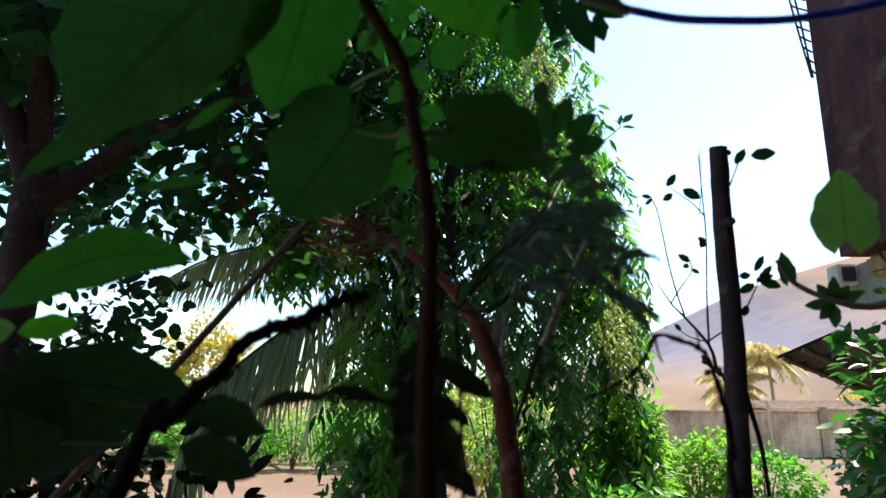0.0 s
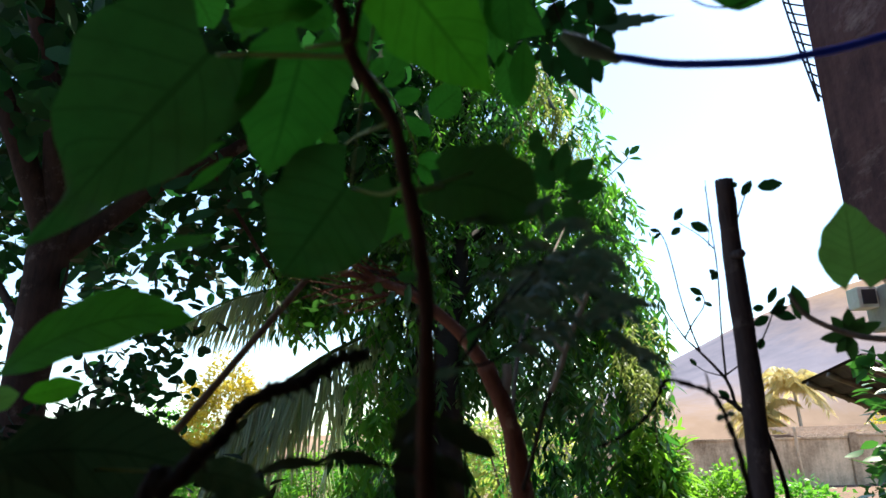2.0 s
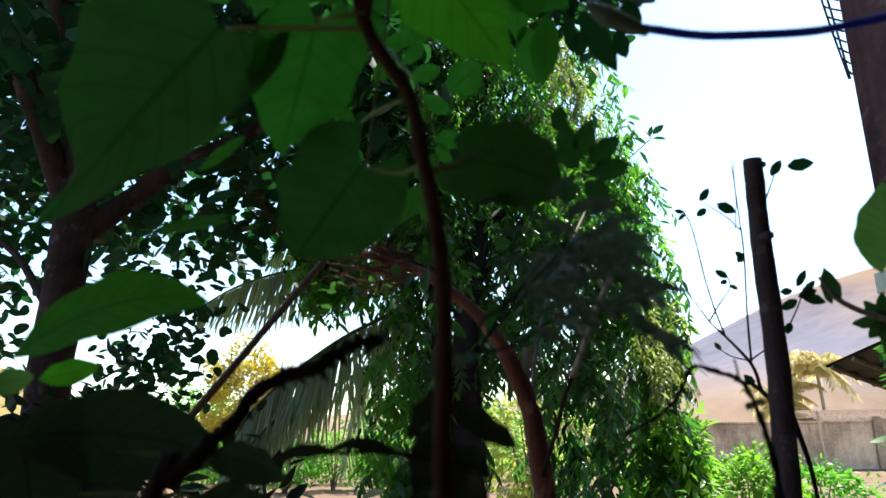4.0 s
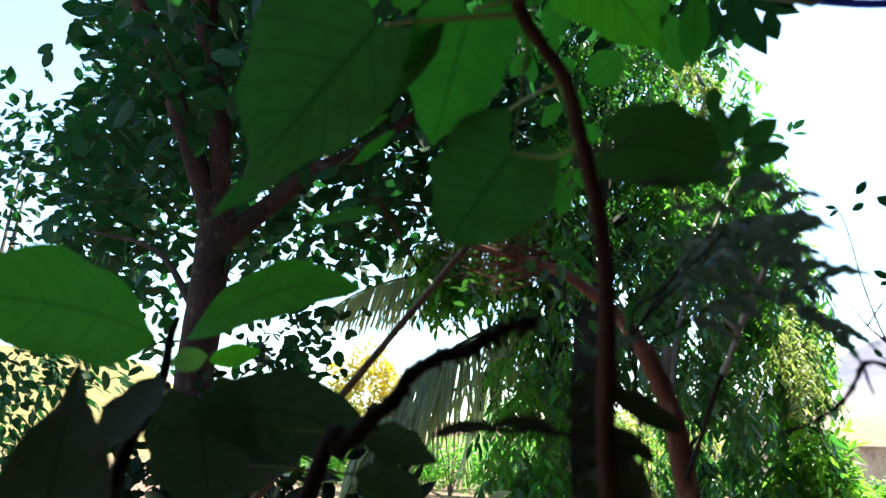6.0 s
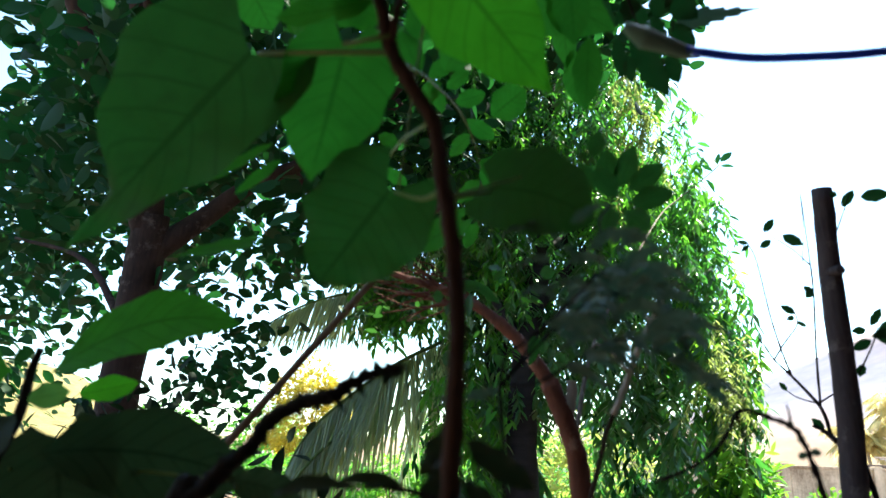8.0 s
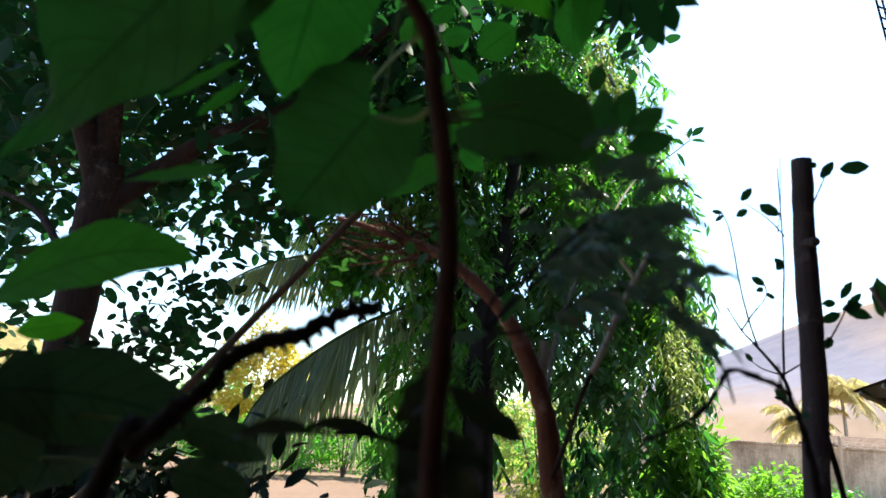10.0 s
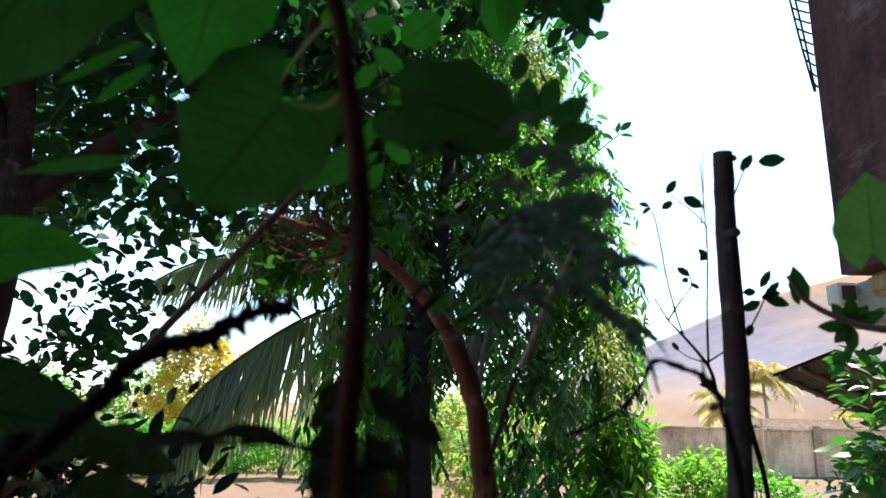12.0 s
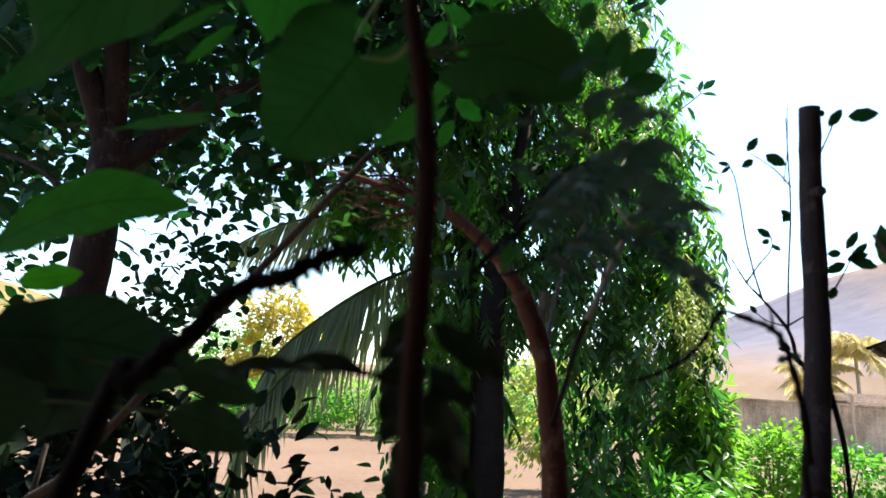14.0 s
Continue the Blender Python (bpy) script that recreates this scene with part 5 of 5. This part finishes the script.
# ---- small red-stemmed tree behind the shrub ----
def red_tree():
    """A slender red-barked tree: a leaning stem that bends over into a tangle of thin twigs, and a dead limb."""
    t = thing("red_stemmed_tree", (0.13, 1.27, 0.0), "slender small tree with reddish bark bending over into thin twigs", "tree")
    rng = random.Random(17)
    stem = [(0.130, 1.27, -0.05), (0.138, 1.26, 0.5), (0.132, 1.25, 1.10), (0.124, 1.25, 1.43), (0.118, 1.25, 1.51), (0.110, 1.25, 1.59), (0.093, 1.25, 1.67), (0.061, 1.25, 1.75)]
    part("trunk", tube(stem, 0.0235, 0.0165, 12, 0.0035, flare=0.012), BARK_RED, t)
    part("limb", tube([(0.070, 1.25, 1.735), (0.061, 1.25, 1.75), (0.002, 1.26, 1.83), (-0.090, 1.29, 1.905), (-0.20, 1.34, 1.955), (-0.31, 1.40, 2.00)], 0.0145, 0.0060, 10, 0.002), BARK_RED, t)
    part("stub", tube([(0.088, 1.25, 1.685), (0.098, 1.25, 1.725), (0.100, 1.252, 1.752)], 0.012, 0.008, 9, 0.002), BARK_PALE, t, "pale broken stub")
    dead = part("dead_limb", tube([(0.140, 0.962, 1.683), (0.148, 0.955, 1.700), (0.172, 0.95, 1.760), (0.192, 0.95, 1.800), (0.209, 0.95, 1.833)], 0.0046, 0.0036, 8, 0.0009), BARK_PALE, t, "pale grey dead limb")
    part("twig", tube([(0.115, 1.25, 1.53), (0.125, 1.10, 1.60), (0.132, 1.0, 1.655), (0.141, 0.962, 1.685)], 0.004, 0.0032, 7), BARK_DARK, t)
    part("stub", tube([(0.160, 0.95, 1.735), (0.135, 0.95, 1.765), (0.118, 0.95, 1.772)], 0.0026, 0.0012, 7), BARK_PALE, dead)
    part("stub", tube([(0.192, 0.95, 1.800), (0.165, 0.95, 1.835), (0.14, 0.95, 1.842)], 0.0026, 0.0012, 7), BARK_PALE, dead)
    for _ in range(24):
        a = Vector((rng.uniform(-0.17, -0.07), rng.uniform(1.27, 1.34), rng.uniform(1.89, 1.955)))
        b = a + Vector((rng.uniform(-0.20, -0.07), rng.uniform(-0.04, 0.12), rng.uniform(-0.05, 0.07)))
        m = a.lerp(b, 0.5) + Vector((0, 0, rng.uniform(-0.02, 0.025)))
        part("twig", tube([a, m, b], 0.0027, 0.0010, 6), BARK_RED, t)
    # long thin twig whose small leaves stand out against the sky
    part("twig", tube([(0.100, 1.25, 1.64), (0.16, 1.5, 1.86), (0.34, 2.1, 2.22), (0.55, 2.8, 2.60), (0.682, 3.06, 2.764), (0.80, 3.06, 2.861), (0.865, 3.06, 2.918)], 0.0045, 0.0022, 7), BARK_GREY, t)
    ends = [((0.872, 3.06, 2.935), (0.925, 3.05, 2.982)), ((0.862, 3.06, 2.915), (0.832, 3.06, 2.965)), ((0.868, 3.06, 2.915), (0.935, 3.07, 2.918)), ((0.80, 3.06, 2.85), (0.842, 3.05, 2.782)), ((0.855, 3.05, 2.92), (0.862, 3.04, 2.972)), ((0.835, 3.06, 2.89), (0.79, 3.07, 2.93))]
    E0, E1 = np.array([e[0] for e in ends]), np.array([e[1] for e in ends])
    leaf_parts(E0, E1 - E0, np.linalg.norm(E1 - E0, axis=1), OVAL, LEAF_DARK, t, np.random.default_rng(3))
    for _ in range(16):
        p = Vector((rng.uniform(-0.12, 0.10), rng.uniform(1.10, 1.20), rng.uniform(1.76, 1.92)))
        q = p + Vector((rng.uniform(-0.04, 0.05), rng.uniform(-0.02, 0.02), rng.uniform(-0.05, 0.01)))
        near_leaf(t, "ellipse", p, q, rng.uniform(0.014, 0.024), LEAF_NEAR, tilt=rng.uniform(-40, 40), fold=0.2, wave=0.05)
    # small leaves among the tangle
    n = 60
    g = np.random.default_rng(9)
    P = np.stack([g.uniform(-0.34, -0.02, n), g.uniform(1.25, 1.5, n), g.uniform(1.83, 2.03, n)], 1)
    leaf_parts(P, g.normal(0, 1, (n, 3)) + np.array([0, 0, -0.6]), g.uniform(0.018, 0.034, n), OVAL, LEAF_MID_SMALL, t, g)


red_tree()

# ---- dark bent branch between shrub and sapling ----
bent = thing("bent_branch", (0.46, 0.95, 0.0), "dark bent leafless branch with short side twigs", "branch")
twig(bent, "limb", [(0.336, 0.82, 1.482), (0.334, 0.81, 1.54), (0.326, 0.80, 1.590), (0.317, 0.80, 1.633), (0.309, 0.80, 1.655), (0.300, 0.80, 1.666), (0.279, 0.80, 1.674), (0.252, 0.80, 1.680), (0.240, 0.80, 1.660), (0.222, 0.80, 1.637), (0.196, 0.80, 1.620), (0.165, 0.81, 1.606)], 0.0036, 0.0016, BARK_DARK, lump=0.0024, root=True)
twig(bent, "twig", [(0.250, 0.80, 1.678), (0.252, 0.80, 1.664), (0.256, 0.80, 1.648)], 0.0018, 0.001, BARK_DARK)
twig(bent, "twig", [(0.300, 0.80, 1.666), (0.301, 0.80, 1.676), (0.299, 0.80, 1.688)], 0.0016, 0.001, BARK_DARK)
near_leaf(bent, "ellipse", (0.300, 0.812, 1.664), (0.307, 0.809, 1.670), 0.008, LEAF_SPRAY, tilt=0, droop=0.0, fold=0.12, wave=0.03)
near_leaf(bent, "ellipse", (0.316, 0.807, 1.640), (0.308, 0.810, 1.634), 0.008, LEAF_SPRAY, tilt=0, droop=0.0, fold=0.12, wave=0.03)
near_leaf(bent, "ellipse", (0.319, 0.805, 1.642), (0.328, 0.802, 1.639), 0.008, LEAF_SPRAY, tilt=0, droop=0.0, fold=0.12, wave=0.03)
near_leaf(bent, "ellipse", (0.313, 0.807, 1.648), (0.311, 0.808, 1.659), 0.008, LEAF_SPRAY, tilt=0, droop=0.0, fold=0.12, wave=0.03)

# ---- drooping leaves low on the stem, their shade put into a near-black colour ----
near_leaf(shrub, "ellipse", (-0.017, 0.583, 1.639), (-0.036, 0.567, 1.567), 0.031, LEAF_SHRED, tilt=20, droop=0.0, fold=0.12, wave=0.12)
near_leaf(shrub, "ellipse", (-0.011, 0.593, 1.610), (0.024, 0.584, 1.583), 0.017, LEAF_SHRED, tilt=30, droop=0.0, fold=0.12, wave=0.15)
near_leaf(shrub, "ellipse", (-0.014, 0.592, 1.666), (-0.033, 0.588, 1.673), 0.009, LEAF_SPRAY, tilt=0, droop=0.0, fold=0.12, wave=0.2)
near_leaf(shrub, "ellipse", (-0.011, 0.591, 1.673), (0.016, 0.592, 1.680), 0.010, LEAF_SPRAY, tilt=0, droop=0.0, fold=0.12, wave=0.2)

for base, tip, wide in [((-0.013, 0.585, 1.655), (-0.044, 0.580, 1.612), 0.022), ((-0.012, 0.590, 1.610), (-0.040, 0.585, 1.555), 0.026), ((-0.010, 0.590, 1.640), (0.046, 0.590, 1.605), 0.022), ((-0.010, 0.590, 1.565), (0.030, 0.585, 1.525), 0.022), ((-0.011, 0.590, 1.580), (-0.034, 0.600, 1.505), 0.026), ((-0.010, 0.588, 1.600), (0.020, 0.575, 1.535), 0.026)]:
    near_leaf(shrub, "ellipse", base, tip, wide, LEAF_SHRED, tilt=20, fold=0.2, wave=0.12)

# ---- leaves at the upper edge of the view ----
near_leaf(vine, "round", (0.359, 0.661, 2.159), (0.361, 0.703, 2.101), 0.087, LEAF_MID, tilt=0, droop=0.0, fold=0.12, wave=0.03)
twig(vine, "tendril", [(0.280, 0.699, 2.156), (0.313, 0.710, 2.123), (0.342, 0.706, 2.109), (0.364, 0.696, 2.108), (0.389, 0.674, 2.120)], 0.0014, 0.0012, BARK_DARK)
twig(shrub, "side_branch", [(-0.056, 0.480, 2.066), (-0.000, 0.591, 2.157), (0.085, 0.767, 2.257), (0.178, 0.878, 2.294), (0.275, 0.944, 2.312), (0.334, 0.967, 2.343)], 0.004, 0.002, BARK_DARK)
twig(shrub, "twig", [(0.159, 0.859, 2.290), (0.183, 0.907, 2.254), (0.202, 0.936, 2.222)], 0.0016, 0.001, BARK_DARK)
twig(shrub, "twig", [(0.249, 0.929, 2.308), (0.252, 0.958, 2.265), (0.251, 0.986, 2.221)], 0.0016, 0.001, BARK_DARK)
near_leaf(shrub, "ellipse", (0.187, 0.945, 2.233), (0.243, 0.983, 2.147), 0.038, LEAF_DARK, tilt=10, droop=0.0, fold=0.12, wave=0.05)
near_leaf(shrub, "ellipse", (0.248, 0.929, 2.236), (0.274, 0.947, 2.197), 0.029, LEAF_DARK, tilt=10, droop=0.0, fold=0.12, wave=0.05)
near_leaf(shrub, "ellipse", (0.240, 0.953, 2.201), (0.256, 0.972, 2.163), 0.025, LEAF_DARK, tilt=10, droop=0.0, fold=0.12, wave=0.05)
near_leaf(shrub, "ellipse", (0.166, 0.949, 2.231), (0.177, 0.979, 2.179), 0.023, LEAF_DARK, tilt=10, droop=0.0, fold=0.12, wave=0.05)
near_leaf(shrub, "ellipse", (0.184, 0.960, 2.208), (0.190, 0.981, 2.171), 0.019, LEAF_DARK, tilt=10, droop=0.0, fold=0.12, wave=0.05)
near_leaf(shrub, "ellipse", (0.173, 0.919, 2.273), (0.210, 0.937, 2.238), 0.033, LEAF_DARK, tilt=10, droop=0.0, fold=0.12, wave=0.05)
near_leaf(shrub, "ellipse", (0.199, 0.912, 2.277), (0.166, 0.939, 2.246), 0.029, LEAF_DARK, tilt=10, droop=0.0, fold=0.12, wave=0.05)
near_leaf(shrub, "ellipse", (0.229, 0.903, 2.280), (0.224, 0.929, 2.245), 0.034, LEAF_DARK, tilt=10, droop=0.0, fold=0.12, wave=0.05)
near_leaf(shrub, "ellipse", (0.233, 0.908, 2.272), (0.278, 0.921, 2.237), 0.038, LEAF_DARK, tilt=10, droop=0.0, fold=0.12, wave=0.05)
near_leaf(shrub, "ellipse", (0.212, 0.929, 2.248), (0.234, 0.939, 2.227), 0.021, LEAF_DARK, tilt=10, droop=0.0, fold=0.12, wave=0.05)
near_leaf(shrub, "ellipse", (0.257, 0.890, 2.288), (0.299, 0.901, 2.256), 0.029, LEAF_DARK, tilt=10, droop=0.0, fold=0.12, wave=0.05)
near_leaf(shrub, "ellipse", (0.138, 0.920, 2.281), (0.160, 0.947, 2.236), 0.029, LEAF_DARK, tilt=10, droop=0.0, fold=0.12, wave=0.05)
near_leaf(shrub, "ellipse", (0.102, 0.962, 2.223), (0.123, 1.006, 2.142), 0.048, LEAF_MID, tilt=10, droop=0.0, fold=0.12, wave=0.05)
near_leaf(shrub, "ellipse", (0.087, 0.919, 2.288), (0.094, 0.977, 2.200), 0.040, LEAF_MID, tilt=10, droop=0.0, fold=0.12, wave=0.05)
near_leaf(shrub, "ellipse", (0.138, 0.897, 2.310), (0.111, 0.933, 2.266), 0.042, LEAF_MID, tilt=10, droop=0.0, fold=0.12, wave=0.05)
near_leaf(shrub, "ellipse", (0.208, 0.945, 2.226), (0.284, 0.949, 2.190), 0.025, LEAF_DARK, tilt=10, droop=0.0, fold=0.12, wave=0.05)
near_leaf(shrub, "ellipse", (0.280, 0.872, 2.303), (0.322, 0.883, 2.270), 0.033, LEAF_DARK, tilt=10, droop=0.0, fold=0.12, wave=0.05)
near_leaf(shrub, "ellipse", (0.164, 0.886, 2.320), (0.138, 0.912, 2.291), 0.033, LEAF_DARK, tilt=10, droop=0.0, fold=0.12, wave=0.05)
near_leaf(shrub, "tooth", (0.251, 0.935, 2.244), (0.364, 0.905, 2.237), 0.033, LEAF_SPRAY, tilt=0, droop=0.0, fold=0.2, wave=0.05)
near_leaf(spray, "tooth", (0.086, 0.531, 1.779), (0.134, 0.517, 1.780), 0.012, LEAF_SPRAY, tilt=30, droop=-0.01, fold=0.3, wave=0.2)
near_leaf(spray, "tooth", (0.109, 0.532, 1.764), (0.153, 0.517, 1.762), 0.013, LEAF_SPRAY, tilt=30, droop=-0.012, fold=0.3, wave=0.2)
near_leaf(spray, "tooth", (0.116, 0.536, 1.741), (0.160, 0.522, 1.736), 0.013, LEAF_SPRAY, tilt=30, droop=-0.014, fold=0.3, wave=0.2)
near_leaf(spray, "tooth", (0.103, 0.540, 1.733), (0.145, 0.529, 1.720), 0.011, LEAF_SPRAY, tilt=30, droop=-0.008, fold=0.3, wave=0.2)
near_leaf(spray, "tooth", (0.085, 0.538, 1.752), (0.048, 0.539, 1.744), 0.011, LEAF_SPRAY, tilt=30, droop=-0.006, fold=0.3, wave=0.2)
near_leaf(spray, "tooth", (0.059, 0.536, 1.771), (0.025, 0.536, 1.758), 0.010, LEAF_SPRAY, tilt=30, droop=-0.006, fold=0.3, wave=0.2)
near_leaf(spray, "tooth", (0.124, 0.539, 1.720), (0.161, 0.527, 1.708), 0.011, LEAF_SPRAY, tilt=30, droop=-0.01, fold=0.3, wave=0.2)
near_leaf(spray, "tooth", (0.093, 0.545, 1.715), (0.055, 0.547, 1.698), 0.010, LEAF_SPRAY, tilt=30, droop=-0.006, fold=0.3, wave=0.2)
near_leaf(spray, "tooth", (0.073, 0.527, 1.797), (0.109, 0.513, 1.806), 0.009, LEAF_SPRAY, tilt=30, droop=-0.006, fold=0.3, wave=0.2)
near_leaf(spray, "tooth", (0.075, 0.544, 1.730), (0.105, 0.540, 1.700), 0.010, LEAF_SPRAY, tilt=30, droop=-0.006, fold=0.3, wave=0.2)
near_leaf(spray, "tooth", (0.108, 0.534, 1.755), (0.137, 0.526, 1.742), 0.010, LEAF_SPRAY, tilt=30, droop=-0.006, fold=0.3, wave=0.2)
near_leaf(spray, "tooth", (0.081, 0.535, 1.766), (0.059, 0.529, 1.779), 0.009, LEAF_SPRAY, tilt=30, droop=-0.006, fold=0.3, wave=0.2)
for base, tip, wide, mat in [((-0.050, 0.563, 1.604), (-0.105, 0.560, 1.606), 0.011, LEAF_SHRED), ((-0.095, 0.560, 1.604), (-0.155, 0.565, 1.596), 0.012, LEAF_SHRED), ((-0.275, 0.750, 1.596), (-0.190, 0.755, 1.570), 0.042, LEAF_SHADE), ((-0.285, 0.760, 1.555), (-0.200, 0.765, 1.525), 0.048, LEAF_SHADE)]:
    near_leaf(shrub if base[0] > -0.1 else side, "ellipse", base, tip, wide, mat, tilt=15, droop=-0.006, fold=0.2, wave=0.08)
twig(shrub, "twig", [(-0.013, 0.560, 1.595), (-0.055, 0.563, 1.604), (-0.100, 0.562, 1.604)], 0.0026, 0.0014, BARK_DARK, lump=0.0012)
twig(side, "petiole", [(-0.50, 0.74, 1.60), (-0.40, 0.75, 1.602), (-0.275, 0.750, 1.596)], 0.0022, 0.0016, PETIOLE)
twig(side, "petiole", [(-0.50, 0.74, 1.55), (-0.40, 0.755, 1.56), (-0.285, 0.760, 1.555)], 0.0022, 0.0016, PETIOLE)
twig(shrub, "side_branch", [(-0.069, 0.527, 1.947), (-0.069, 0.713, 2.031), (-0.058, 0.912, 2.091), (-0.043, 1.037, 2.065), (-0.053, 1.116, 1.996)], 0.002, 0.0009, PETIOLE)
twig(shrub, "side_branch", [(-0.036, 0.536, 1.891), (-0.111, 0.739, 1.967), (-0.191, 0.931, 1.997), (-0.243, 1.037, 1.972)], 0.002, 0.0009, PETIOLE)
near_leaf(shrub, "ellipse", (-0.099, 0.953, 2.173), (-0.138, 0.982, 2.151), 0.031, LEAF_MID, tilt=15, droop=0.0, fold=0.12, wave=0.06)
near_leaf(shrub, "ellipse", (-0.078, 0.970, 2.147), (-0.031, 0.986, 2.168), 0.029, LEAF_MID, tilt=15, droop=0.0, fold=0.12, wave=0.06)
near_leaf(shrub, "ellipse", (-0.061, 0.984, 2.124), (-0.019, 1.020, 2.105), 0.027, LEAF_MID, tilt=15, droop=0.0, fold=0.12, wave=0.06)
near_leaf(shrub, "ellipse", (-0.056, 0.995, 2.105), (-0.092, 1.025, 2.081), 0.026, LEAF_MID, tilt=15, droop=0.0, fold=0.12, wave=0.06)
near_leaf(shrub, "ellipse", (-0.043, 1.015, 2.065), (0.003, 1.040, 2.064), 0.031, LEAF_MID, tilt=15, droop=0.0, fold=0.12, wave=0.06)
near_leaf(shrub, "ellipse", (-0.043, 1.025, 2.040), (-0.082, 1.054, 2.012), 0.027, LEAF_MID, tilt=15, droop=0.0, fold=0.12, wave=0.06)
near_leaf(shrub, "ellipse", (-0.044, 1.039, 2.007), (-0.008, 1.070, 1.984), 0.027, LEAF_MID, tilt=15, droop=0.0, fold=0.12, wave=0.06)
near_leaf(shrub, "ellipse", (-0.048, 1.049, 1.977), (-0.072, 1.078, 1.944), 0.024, LEAF_MID, tilt=15, droop=0.0, fold=0.12, wave=0.06)
near_leaf(shrub, "ellipse", (-0.116, 0.946, 2.179), (-0.082, 0.954, 2.212), 0.027, LEAF_MID, tilt=15, droop=0.0, fold=0.12, wave=0.06)
near_leaf(shrub, "ellipse", (-0.090, 0.958, 2.165), (-0.055, 0.965, 2.199), 0.024, LEAF_MID, tilt=15, droop=0.0, fold=0.12, wave=0.06)
near_leaf(shrub, "ellipse", (-0.168, 0.987, 2.084), (-0.202, 0.990, 2.108), 0.024, LEAF_MID, tilt=15, droop=0.0, fold=0.12, wave=0.06)
near_leaf(shrub, "ellipse", (-0.190, 0.997, 2.052), (-0.161, 1.032, 2.037), 0.024, LEAF_MID, tilt=15, droop=0.0, fold=0.12, wave=0.06)
near_leaf(shrub, "ellipse", (-0.210, 1.003, 2.026), (-0.254, 1.011, 2.031), 0.026, LEAF_MID, tilt=15, droop=0.0, fold=0.12, wave=0.06)
near_leaf(shrub, "ellipse", (-0.227, 1.013, 1.990), (-0.198, 1.049, 1.970), 0.026, LEAF_MID, tilt=15, droop=0.0, fold=0.12, wave=0.06)
near_leaf(shrub, "ellipse", (-0.238, 1.019, 1.966), (-0.274, 1.037, 1.944), 0.024, LEAF_MID, tilt=15, droop=0.0, fold=0.12, wave=0.06)
near_leaf(shrub, "ellipse", (-0.041, 1.019, 2.057), (-0.021, 1.054, 2.027), 0.022, LEAF_MID, tilt=15, droop=0.0, fold=0.12, wave=0.06)
near_leaf(shrub, "ellipse", (-0.107, 0.952, 2.172), (-0.101, 0.993, 2.141), 0.024, LEAF_MID, tilt=15, droop=0.0, fold=0.12, wave=0.06)
near_leaf(shrub, "ellipse", (0.105, 0.690, 1.910), (0.129, 0.717, 1.888), 0.022, LEAF_NEAR, tilt=10, droop=0.0, fold=0.12, wave=0.05)
near_leaf(shrub, "ellipse", (0.102, 0.686, 1.920), (0.113, 0.691, 1.953), 0.018, LEAF_NEAR, tilt=10, droop=0.0, fold=0.12, wave=0.05)
twig(shrub, "twig", [(-0.023, 0.531, 1.821), (0.023, 0.604, 1.864), (0.072, 0.671, 1.909), (0.106, 0.686, 1.917)], 0.0016, 0.001, PETIOLE)
